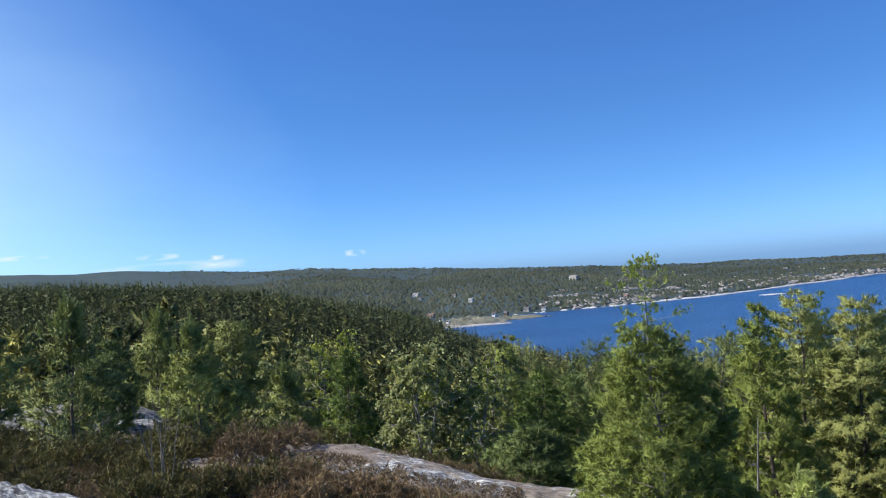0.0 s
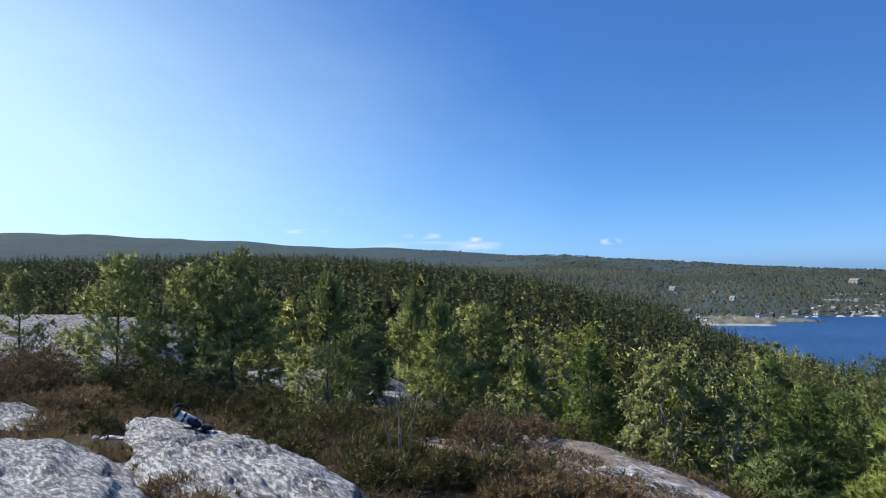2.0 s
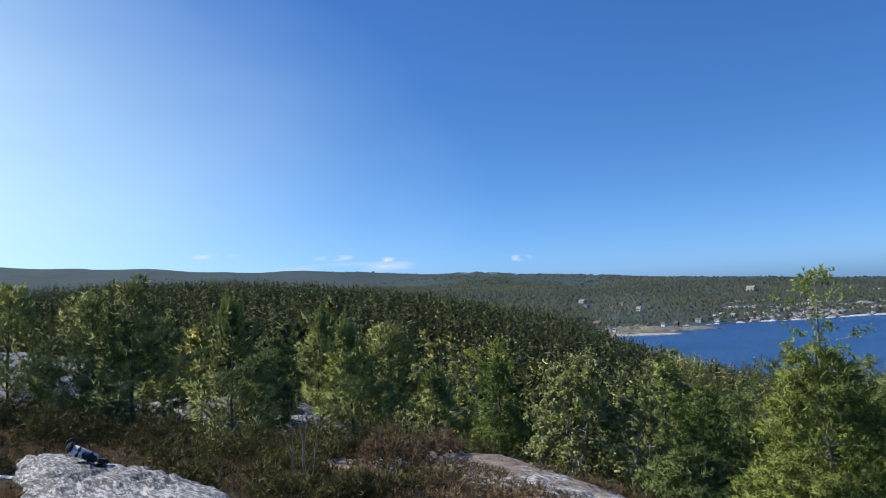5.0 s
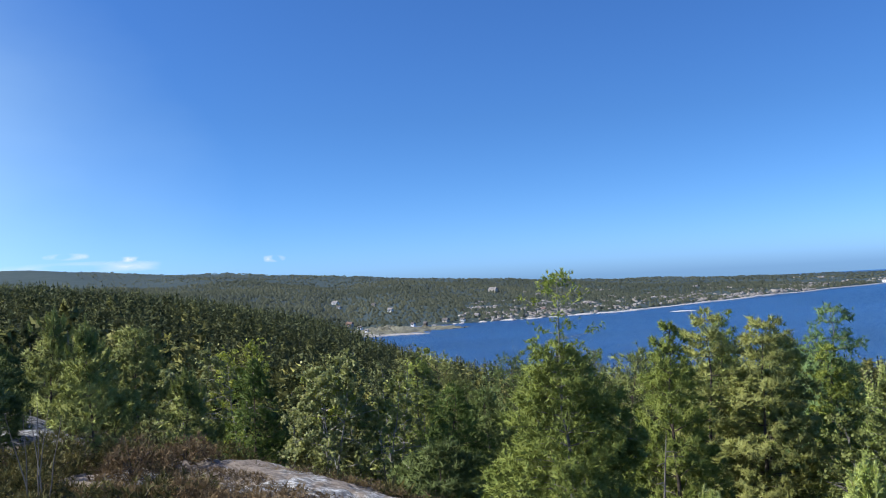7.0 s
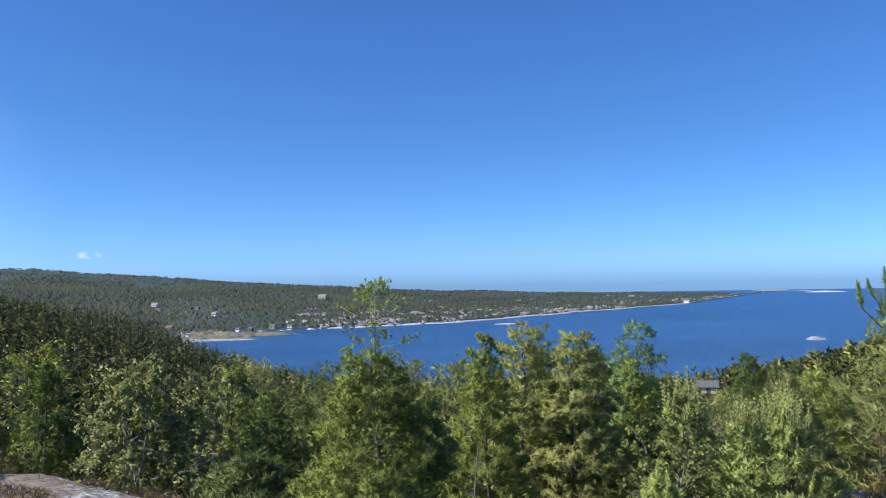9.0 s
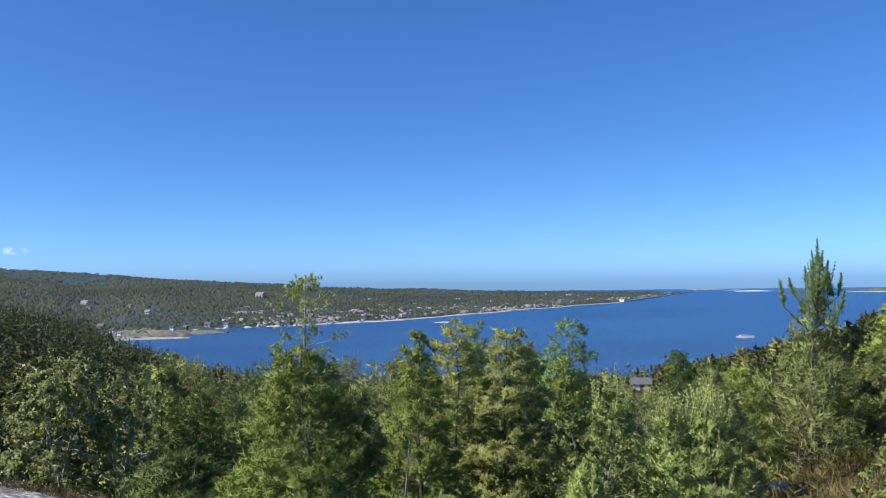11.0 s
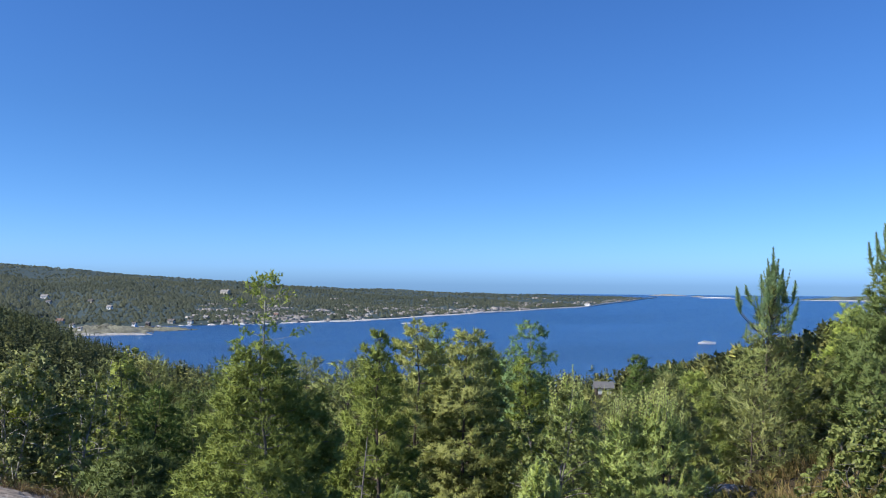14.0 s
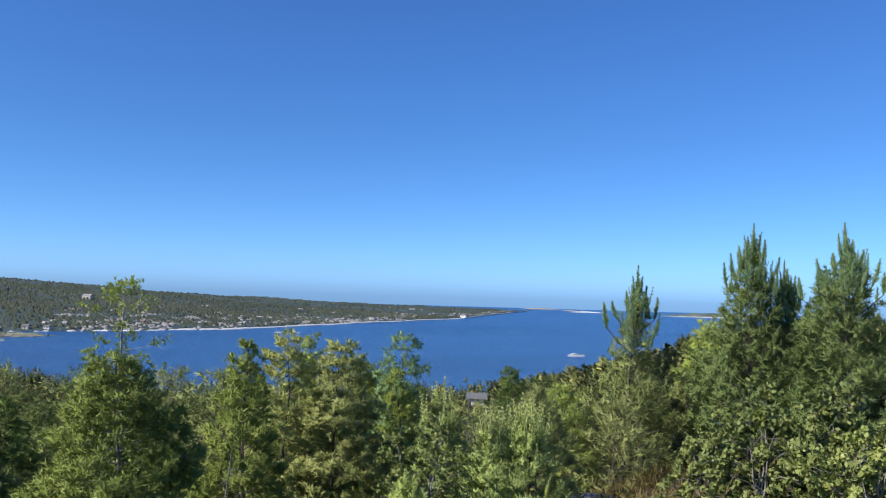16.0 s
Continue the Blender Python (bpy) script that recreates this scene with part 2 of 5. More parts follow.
def plain(name, col, rough=0.7, amount=0.25, scale=3.0, metal=0.0):
    m, nt, b = mat(name, rough, metal)
    f = noise_node(nt, scale, 5.0, 0.65)
    nt.links.new(ramp(nt, f, [(0.3, tuple(c * (1 - amount) for c in col)), (0.7, tuple(min(1, c * (1 + amount)) for c in col))]), b.inputs["Base Color"])
    return m


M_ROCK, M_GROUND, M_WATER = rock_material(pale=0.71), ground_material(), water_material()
M_LEDGE = rock_material("overgrown_granite", 0.445, 1.0)
M_MOSSY = rock_material("mossy_granite", 0.56, 0.6)
M_SHORE = plain("shore_granite", (0.262, 0.244, 0.222), 0.9, 0.5, 0.12)
M_REDROOF = plain("red_tiles", (0.20, 0.125, 0.10), 0.8, 0.2, 0.8)
M_SAND = plain("shore_gravel", (0.52, 0.50, 0.47), 0.9, 0.2, 0.3)
M_BEACH = plain("grey_beach_gravel", (0.36, 0.345, 0.32), 0.9, 0.35, 0.2)
M_WHITE = plain("white_paint", (0.78, 0.77, 0.74), 0.6, 0.06, 1.0)
M_CREAM = plain("cream_paint", (0.44, 0.40, 0.345), 0.7, 0.1, 1.0)
M_BROWNWALL = plain("brown_wood", (0.10, 0.07, 0.05), 0.8, 0.2, 1.0)
M_ROOF = plain("roof_tiles", (0.12, 0.11, 0.105), 0.8, 0.25, 0.8)
M_ROOF_PALE = plain("weathered_roof", (0.27, 0.255, 0.24), 0.8, 0.2, 0.8)
M_GLASS = plain("dark_window_glass", (0.03, 0.035, 0.04), 0.1, 0.1)
M_BLACK = plain("black_fabric", (0.022, 0.022, 0.026), 0.85, 0.3, 18.0)
M_PALE = plain("pale_grey_plain", (0.60, 0.59, 0.57), 0.8, 0.15, 18.0)
M_STONE_WHITE = plain("white_quartz", (0.74, 0.70, 0.66), 0.8, 0.15, 7.0)


# ---- mesh helpers ----
def mesh_ob(name, verts, faces, material, parent=None, label="", smooth=False):
    me = bpy.data.meshes.new(name)
    if isinstance(verts, np.ndarray):
        nv, f = len(verts), np.asarray(faces, dtype=np.int32)
        me.vertices.add(nv)
        me.vertices.foreach_set("co", verts.astype(np.float32).ravel())
        n, k = f.shape
        me.loops.add(n * k)
        me.loops.foreach_set("vertex_index", f.ravel())
        me.polygons.add(n)
        me.polygons.foreach_set("loop_start", np.arange(0, n * k, k, dtype=np.int32))
        me.update(calc_edges=True)
    else:
        me.from_pydata(verts, [], faces)
    me.materials.append(material)
    if smooth:
        me.shade_smooth()
    ob = new(name, me)
    if parent is not None:
        ob.parent = parent
    if label:
        ob["label"] = label
    return ob


def part(name, bm, material, parent, label="", smooth=False):
    me = bpy.data.meshes.new(name)
    bm.to_mesh(me)
    bm.free()
    me.materials.append(material)
    if smooth:
        me.shade_smooth()
    ob = new(name, me)
    ob.parent = parent
    if label:
        ob["label"] = label
    return ob


def box(bm, size, at=(0, 0, 0), rot=(0, 0, 0), bevel=0.0):
    r = bmesh.ops.create_cube(bm, size=1.0, matrix=pose(*at, *rot) @ Matrix.Diagonal((*size, 1)))
    if bevel:
        es = {e for v in r["verts"] for e in v.link_edges}
        bmesh.ops.bevel(bm, geom=list(es), offset=bevel, segments=2, affect="EDGES")
    return bm


def empty(name, x, y, z, rz=0.0, **tags):
    ob = new(name)
    ob.matrix_world = pose(x, y, z, 0, 0, rz)
    return tagged(ob, **tags)


def facing(co, t3, nn):
    """Turns each triangle so that its front looks the way of its shading normal."""
    g = np.cross(co[t3[:, 1]] - co[t3[:, 0]], co[t3[:, 2]] - co[t3[:, 0]])
    back = (g * nn).sum(1) < 0
    out = t3.copy()
    out[back] = t3[back][:, [0, 2, 1]]
    return out


class Soup:
    """Collects vertices, triangles and, where given, shading normals, and joins them into one mesh."""

    def __init__(self):
        self.v, self.f, self.n, self.way = [], [], 0, []

    def add(self, v, f, way=None):
        if way is not None:
            f = facing(v, f, way[f[:, 0]])
            self.way.append(way)
        self.v.append(v)
        self.f.append(f + self.n)
        self.n += len(v)

    def arrays(self):
        return np.concatenate(self.v), np.concatenate(self.f)

    def mesh(self, name, material, parent=None, label=""):
        """Links the mesh; its sprays shade as rounded masses where normals were given for all of it."""
        ob = mesh_ob(name, *self.arrays(), material, parent, label)
        if self.way and sum(map(len, self.way)) == self.n:
            at = ob.data.attributes.new("custom_normal", "FLOAT_VECTOR", "POINT")
            at.data.foreach_set("vector", np.concatenate(self.way).astype(np.float32).ravel())
            ob.data.update()
        return ob


def unit(v):
    return v / np.maximum(np.linalg.norm(v, axis=-1, keepdims=True), 1e-9)


def leaves(soup, pts, size, r, up=0.35, aspect=0.7, way=None):
    """A folded rhombic leaf of two triangles at each point, in any direction."""
    n = len(pts)
    d = unit(r.normal(size=(n, 3)))
    s = unit(np.cross(d, r.normal(size=(n, 3)) + np.array([0, 0, up])))
    size = size * r.uniform(0.6, 1.3, (n, 1))
    v = np.stack([pts - d * size * 0.5, pts + s * size * aspect * 0.5, pts + d * size * 0.5, pts - s * size * aspect * 0.5], 1).reshape(-1, 3)
    i = np.arange(n)[:, None] * 4
    if way is not None:
        way = np.repeat(unit(way + 0.35 * r.normal(size=(n, 3))), 4, 0)
    soup.add(v, np.concatenate([i + [0, 1, 2], i + [0, 2, 3]]), way)


def tufts(soup, pts, dirs, length, r, k=8, spread=0.75, width=0.19, way=None):
    """A spray of k slim needle bundles round the way that a twig points."""
    n = len(pts)
    d = unit(dirs[:, None, :] + spread * r.normal(size=(n, k, 3)))
    s = unit(np.cross(d, r.normal(size=(n, k, 3))))
    ln = length * r.uniform(0.7, 1.25, (n, k, 1))
    b = pts[:, None, :] + d * ln * 0.05
    w = s * ln * width
    v = np.stack([b - w * 0.5, b + w * 0.5, b + d * ln], 2).reshape(-1, 3)
    if way is not None:
        way = np.repeat(unit(way[:, None, :] + 0.3 * r.normal(size=(n, k, 3))).reshape(-1, 3), 3, 0)
    soup.add(v, np.arange(n * k * 3).reshape(-1, 3), way)


def gather(p, cell, pull):
    """Draws points together into loose sprays about a cell apart, with gaps between. Also the way from each spray's heart to the point."""
    turn = np.array(Euler((0.6, 0.4, 0.9)).to_matrix())
    p = p @ turn
    q = np.floor(p / cell)
    rnd = np.stack([np.modf(np.abs(np.sin(q @ np.array(w)) * 4375.85))[0] for w in ((12.99, 78.23, 37.72), (39.35, 11.14, 83.16), (73.16, 52.24, 9.15))], -1)
    heart = (q + 0.05 + 0.9 * rnd) * cell
    return (p + pull * (heart - p)) @ turn.T, ((p - heart) / cell) @ turn.T


def tube(soup, pts, radii, sides=5):
    pts = np.asarray(pts, float)
    t = unit(np.gradient(pts, axis=0))
    a = unit(np.cross(t, np.array([0.31, 0.87, 0.11])))
    b = np.cross(t, a)
    ang = np.linspace(0, 2 * math.pi, sides, endpoint=False)
    ring = pts[:, None, :] + np.asarray(radii)[:, None, None] * (np.cos(ang)[None, :, None] * a[:, None, :] + np.sin(ang)[None, :, None] * b[:, None, :])
    n, f = len(pts), []
    for i in range(n - 1):
        for j in range(sides):
            p, q = i * sides + j, i * sides + (j + 1) % sides
            f += [(p, q, q + sides), (p, q + sides, p + sides)]
    soup.add(ring.reshape(-1, 3), np.array(f))


# ---- the lie of the land: heights by direction (degrees, 0 is +y, clockwise) and distance ----
A = [-180, -75, -50, -42, -35, -26, -20, -14, -10, -6, -3, 0, 5, 12, 20, 28, 33.2, 38, 42.5, 46, 60, 120]
Z10 = [-1.6, -1.7, -1.75, -1.8, -1.9, -2.0, -2.1, -2.2, -2.3, -2.5, -2.7, -3.0, -3.5, -3.8, -3.6, -3.4, -3.2, -3.0, -2.7, -2.5, -2.2, -1.7]
Z24 = [-2.5, -2.0, -1.7, -2.0, -2.5, -3.2, -3.8, -4.6, -5.2, -5.6, -6.0, -6.4, -6.8, -6.8, -6.5, -6.2, -5.8, -5.4, -5.0, -4.6, -4.0, -3.0]
Z100 = [-12, -9, -9, -9, -9, -10, -11, -14, -16, -18, -20, -21, -22, -22, -21, -20, -17, -15, -12, -9.5, -7, -9]
Z200 = [-20, -9, -7, -6, -6, -7, -9, -15, -21, -27, -31, -33, -33, -31, -29, -27, -25, -22, -17, -13, -9, -15]
R_NEAR = [900, 900, 900, 900, 900, 900, 900, 900, 900, 560, 520, 460, 400, 365, 350, 350, 330, 330, 340, 350, 400, 600]
Z_NEAR = [-20, -6, -4, 0, 1, 0, -4, -13, -22, -49, -52, -52, -52, -52, -52, -52, -52, -52, -52, -52, -52, -52]
R_FAR = [940, 940, 940, 940, 940, 940, 940, 940, 980, 1000, 1040, 1060, 1085, 1170, 1480, 2050, 4300, 6000, 6000, 6000, 6000, 6000]
EL_RIDGE = [2.0, 3.6, 3.48, 3.15, 2.72, 2.27, 1.85, 1.54, 1.2, 0.97, 0.74, 0.45, 0.1, -0.22, -0.5, -0.66, -0.70, -0.9, -0.9, -0.9, -0.9, -0.9]
R_RIDGE = [4300, 4300, 4300, 4200, 4000, 3800, 3500, 3000, 2700, 2500, 2400, 2350, 2300, 2400, 2750, 3300, 3900, 4400, 4400, 4400, 4400, 4400]


# the crest of the near woods, by direction: elevation of its tree tops
A_CREST = [-180, -60, -53, -38, -32, -27, -22, -18, -13, -10, -7, -4, -0.5, 3, 10, 20, 27, 30, 36, 41.6, 44.2, 60, 120]
EL_CREST = [0, 2.0, 2.1, 2.15, 2.0, 1.6, 0.95, 0.35, -0.7, -1.45, -2.5, -3.65, -4.85, -5.5, -5.95, -5.6, -5.4, -5.0, -4.4, -2.6, -1.8, 0, 0]


def crest(az):
    return np.interp(az, A_CREST, EL_CREST)


def table(col, az):
    return np.interp(az, A, col)


def far_shore(az):
    return 1 / np.interp(az, A, 1 / np.array(R_FAR))


def ground(x, y):
    """The ground's height, in metres from the eye's first height."""
    x, y = np.asarray(x, float), np.asarray(y, float)
    az, r = np.degrees(np.arctan2(x, y)), np.maximum(np.hypot(x, y), 0.3)
    rn, rf, rr = table(R_NEAR, az), far_shore(az), table(R_RIDGE, az)
    zn = table(Z_NEAR, az)
    left = np.clip((-4 - az) / 5, 0, 1) * (az > -180)
    wet = 1 - left
    valley = -56 * wet + (np.minimum(zn - 14, -24)) * left
    lr = np.log(r)
    half = np.where(left > 0.5, 560.0, rn)
    rs = np.minimum(430.0, 0.80 * rn)
    zs = np.tan(np.radians(crest(az))) * rs - 7.5
    zn = np.where(left > 0.5, zs - 6.0, zn)
    knots = [(np.full_like(r, 0.3), np.full_like(r, -1.62)), (np.full_like(r, 2.0), np.full_like(r, -1.65)), (np.full_like(r, 4.0), -1.62 + 0.3 * (table(Z10, az) + 1.62)),
             (np.full_like(r, 10.0), table(Z10, az)), (np.full_like(r, 24.0), table(Z24, az)), (np.full_like(r, 100.0), table(Z100, az)),
             (np.full_like(r, 200.0), table(Z200, az)), (rs, zs), (half, zn), (half * 1.10, zn * left + valley * wet),
             (np.maximum(rf * 0.985, half * 1.2), valley), (rf, np.where(rf < 4000, -51.6, -58) * wet + valley * left),
             (rf * 1.03, np.where(rf < 4000, -48.5, -58) * wet + valley * left), (rf + 0.42 * (rr - rf), -51 * wet + valley * left + (np.tan(np.radians(table(EL_RIDGE, az))) * rr + 44) * (0.52 * wet + 0.3 * left)),
             (rr, np.tan(np.radians(table(EL_RIDGE, az))) * rr - 7), (np.full_like(r, 6500.0), np.full_like(r, -70.0))]
    z = knots[0][1].copy()
    for (r0, z0), (r1, z1) in zip(knots[:-1], knots[1:]):
        r1 = np.maximum(r1, r0 * 1.0005)
        s = np.clip((lr - np.log(r0)) / (np.log(r1) - np.log(r0)), 0, 1)
        z = np.where(r >= r0, z0 + (z1 - z0) * s, z)
    rough = np.clip((r - 9) / 60, 0, 1)
    dry = np.clip((z + 51) / 6, 0, 1)
    z = z + dry * rough * (0.8 * np.sin(x / 17.0 + 1.3) * np.cos(y / 21.0) + 1.6 * np.sin(x / 63.0) * np.sin(y / 55.0 + 0.6))
    far = np.clip((r - 1000) / 500, 0, 1) * dry
    z = z + far * (5.0 * np.sin(x / 140.0 + 0.4) * np.cos(y / 170.0) + 3.0 * np.sin(x / 61.0 + y / 90.0))
    z = z + 0.06 * np.sin(x * 1.9 + 0.5) * np.sin(y * 1.7) * np.clip(r / 4, 0, 1)
    return z


LEDGES = [(-1.95, 8.95, 3.0, 1.0, -22, 0.12, 0.12), (-0.2, 6.9, 1.6, 0.7, -15, 0.16, 0.0)]


def surface(x, y):
    """The ground, or the top of a heather-grown ledge on it."""
    z = ground(x, y)
    for cx, cy, a, b, turn, hgt, dip in LEDGES:
        c, s = math.cos(radians(turn)), math.sin(radians(turn))
        q = np.hypot(((x - cx) * c + (y - cy) * s) / a, (-(x - cx) * s + (y - cy) * c) / b)
        z = np.maximum(z, np.where(q < 0.95, float(ground(cx, cy)) - 0.06 + hgt * (1 - q ** 2.2) - dip * ((x - cx) * c + (y - cy) * s), -99))
    return z


def build_ground():
    az = np.radians(np.concatenate([np.arange(-180, -70, 5.0), np.arange(-70, 66, 0.75), np.arange(70, 180, 5.0)]))
    rr = np.concatenate([[0.0, 0.5], np.geomspace(1.2, 4990, 190)])
    x, y = rr[None, :] * np.sin(az)[:, None], rr[None, :] * np.cos(az)[:, None]
    v = np.stack([x, y, ground(x, y)], -1).reshape(-1, 3)
    m, n = len(az), len(rr)
    i, j = np.meshgrid(np.arange(m), np.arange(n - 1), indexing="ij")
    p, q = i * n + j, ((i + 1) % m) * n + j
    f = np.stack([p, p + 1, q + 1, q], -1).reshape(-1, 4)
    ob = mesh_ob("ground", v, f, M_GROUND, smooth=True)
    tagged(ob, "rolling heath and forest floor over granite, reaching the hills", "ground", kind="structure")
    a = np.linspace(0, 2 * math.pi, 181)[:-1]
    rings = [1.0] + list(np.geomspace(150, 4960, 24))
    w = np.stack([np.stack([r * np.sin(a), r * np.cos(a), np.full_like(a, SEA)], -1) for r in rings]).reshape(-1, 3)
    k = len(a)
    i, j = np.meshgrid(np.arange(len(rings) - 1), np.arange(k), indexing="ij")
    f = np.stack([i * k + j, i * k + (j + 1) % k, (i + 1) * k + (j + 1) % k, (i + 1) * k + j], -1).reshape(-1, 4)
    tagged(mesh_ob("water", w, f, M_WATER), "deep blue rippled sea inlet between wooded shores", "sea", kind="structure")


build_ground()


# ---- trees ----
def tree_root(name, x, y, label, category="tree", group=""):
    return empty(name, x, y, float(ground(x, y)) - 0.03, label=label, category=category, group=group)


def trunk_line(h, lean, r, n=9):
    t = np.linspace(0, 1, n)
    wob = np.cumsum(r.normal(0, 0.012 * h, (n, 2)), axis=0) * t[:, None]
    return np.stack([lean[0] * t * h + wob[:, 0], lean[1] * t * h + wob[:, 1], t * h], -1)


def along(line, t):
    k = np.linspace(0, 1, len(line))
    return np.stack([np.interp(t, k, line[:, c]) for c in range(3)], -1)


def curve_branch(p, d, length, droop, n=5):
    t = np.linspace(0, 1, n)[:, None]
    return p + d * length * t + np.array([0, 0, droop * length]) * t * t


def candelabra(limbs, shoots, line, h, r, reach, length, tuft, bold):
    """The top of a young pine: a leader and a ring of side shoots, then boughs that sweep up into shoots of their own, all bottle brushes of needles."""
    top = line[-1]
    arms = [(top, top + np.array([0, 0, length * 1.15]), 1.0)]
    for j in range(3):
        a = 2.1 * j + r.normal(0, 0.2)
        lean = np.array([math.cos(a), math.sin(a), 0])
        arms.append((top + lean * 0.03, top + lean * length * r.uniform(0.16, 0.28) + np.array([0, 0, length * r.uniform(0.62, 0.85)]), 0.8))
    for k, (down, n) in enumerate(((0.55, 3), (1.15, 4), (1.8, 4))):
        z = along(line, np.array([1 - down * length / h]))[0]
        for j in range(n):
            a = 6.283 * j / n + k * 0.9 + r.normal(0, 0.25)
            rr = reach * (0.50 + 0.42 * k) * r.uniform(0.75, 1.2)
            lean = np.array([math.cos(a), math.sin(a), 0])
            foot = z + lean * rr + np.array([0, 0, rr * r.uniform(0.5, 0.9)])
            tube(limbs, np.stack([z, 0.5 * (z + foot) - [0, 0, 0.05 * rr], foot]), np.array([0.016, 0.012, 0.009]) * (length + 0.3), 3)
            arms.append((foot, foot + (lean * r.uniform(0.05, 0.35) + np.array([0, 0, 1.0])) * length * r.uniform(0.55, 0.9), 0.9))
    for p, q, s in arms:
        m = 26
        t = np.linspace(0, 1, m)[:, None]
        bow = (t * (1 - t)) * (np.array([q[0] - p[0], q[1] - p[1], 0]) * 0.6)
        pts = p + (q - p) * t + bow
        tube(limbs, pts[::5], np.full(6, 0.008), 3)
        full = np.clip(np.minimum(1.25 - 0.85 * t, 0.5 + 3 * t), 0.35, 1.2)
        tufts(shoots, pts, np.repeat(unit(q - p)[None] * 1.2, m, 0), full[:, :, None] * tuft * s, r, 14, 0.62, bold)


def conifer(name, x, y, ztop, width, needles, bark_m, label, seed, bare=0.08, whorls=0, per=6, lift=0.35, droop=0.12, tuft=0.10, density=1.0,
            candles=0.0, shape=0.7, group="", k=7, trunk=1.0, spread=0.75, upright=0.25, flat=0.45, shoot_m=None, bold=0.15, needle=0.0, gathered=0.24):
    """Pine or spruce: whorls of limbs on a tapering trunk, twigs on each limb, needle sprays on each twig."""
    r = np.random.default_rng(seed)
    root = tree_root(name, x, y, label, "tree", group)
    h = ztop - root.location.z - candles * 1.1
    line = trunk_line(h, r.normal(0, 0.02, 2), r)
    rad = (0.0095 * h + 0.009) * trunk
    wood, crown, limbs = Soup(), Soup(), Soup()
    tube(wood, line, rad * (1 - np.linspace(0, 0.92, len(line))), 7)
    mesh_ob("trunk", *wood.arrays(), bark_m, root, smooth=True)
    whorls = whorls or max(8, int(h * (1 - bare) / 0.21))
    P, D = [], []
    for w in range(whorls):
        t = bare + (0.985 - bare) * (w + r.uniform(-0.3, 0.3)) / (whorls - 0.5)
        if not 0 < t < 0.99:
            continue
        u = (t - bare) / (1 - bare)
        prof = (1 - u) ** shape * min(1, 0.75 + u * 2.5)
        c = along(line, np.array([t]))[0]
        a0 = r.uniform(0, 6.28)
        for j in range(per):
            if r.random() < 0.1:
                continue
            a = a0 + 6.283 * j / per + r.normal(0, 0.3)
            ln = max(0.08, 0.57 * width * prof * r.uniform(0.6, 1.2) + 0.05)
            el = lift * (0.35 + 1.0 * u) + r.normal(0, 0.13)
            d = np.array([math.cos(a) * math.cos(el), math.sin(a) * math.cos(el), math.sin(el)])
            br = curve_branch(c, d, ln, droop + r.normal(0, 0.05))
            tube(limbs, br, rad * 0.30 * (1 - 0.6 * t) * np.linspace(1, 0.25, 5), 3)
            side = unit(np.cross(d, (0, 0, 1.0)))
            P.append(along(br, np.linspace(0.3, 1.0, max(2, int(density * ln / (tuft * 0.42))))))
            D.append(np.repeat(unit(d + np.array([0, 0, upright]))[None], len(P[-1]), 0))
            for q in range(max(2, int(density * ln / (tuft * 0.75)))):
                s0 = r.uniform(0.3, 0.95)
                dd = unit(d * 0.75 + side * r.choice([-1, 1]) * r.uniform(0.5, 1.0) + np.array([0, 0, r.normal(0.45 * flat, flat)]))
                tl = ln * (1.05 - s0) * r.uniform(0.5, 0.9) + tuft * 0.6
                n = max(2, int(density * tl / (tuft * 0.42)))
                P.append(along(br, np.array([s0]))[0] + dd * tl * np.linspace(0.5, 1, n)[:, None] + r.normal(0, 0.022, (n, 3)))
                D.append(np.repeat(unit(dd + np.array([0, 0, upright]))[None], n, 0))
    P, D = np.concatenate(P), np.concatenate(D)
    axis = P - along(line, np.clip(P[:, 2] / h, 0, 1))
    P, heart = gather(P, 2.6 * tuft, gathered)
    slim = needle or (0.28 if tuft < 0.12 else 0.20)
    outward = 2.0 * gathered * heart + 0.8 * axis / (0.35 * width) + np.array([0, 0, 0.30])
    tufts(crown, P, D, 0.88 * tuft, r, k, spread, slim * 0.7, outward)
    # the top closes into a dense spire
    m = int(160 * density * (0.12 / tuft) ** 1.5 * max(1.0, width / 1.6))
    tt = 1 - 0.36 * r.uniform(0, 1, m) ** 0.8
    u = (tt - bare) / (1 - bare)
    rr = 0.46 * width * (1 - u) ** shape * np.sqrt(r.uniform(0.05, 1, m)) + 0.02
    a = r.uniform(0, 6.283, m)
    ring = np.stack([np.cos(a), np.sin(a), 0 * a], -1)
    q, heart = gather(along(line, tt) + ring * rr[:, None] + np.array([0, 0, 0.45]) * rr[:, None], 2.4 * tuft, gathered)
    tufts(crown, q, ring * 0.6 + np.array([0, 0, 0.8]), 0.85 * tuft, r, k, spread, slim * 0.72, 1.2 * heart + 0.8 * ring + np.array([0, 0, 0.4]))
    if candles > 0:
        shoots = Soup()
        candelabra(limbs, shoots, line, h, r, min(0.62, (0.16 if h < 5 else 0.21) * width), candles, tuft * (0.8 if h < 5 else 1.0), bold)
        m = max(4, int((75 if h < 5 else 80) * candles))
        pick = np.argsort(-(P[:, 2] + r.uniform(0, (0.5 if h < 5 else 0.8) * h, len(P))))[:m]
        for i in pick:
            q = P[i] + np.linspace(0, 1, 8)[:, None] * np.array([r.normal(0, 0.15), r.normal(0, 0.15), 1.0]) * candles * r.uniform(0.4, 0.8)
            tube(limbs, q, np.full(8, 0.005), 3)
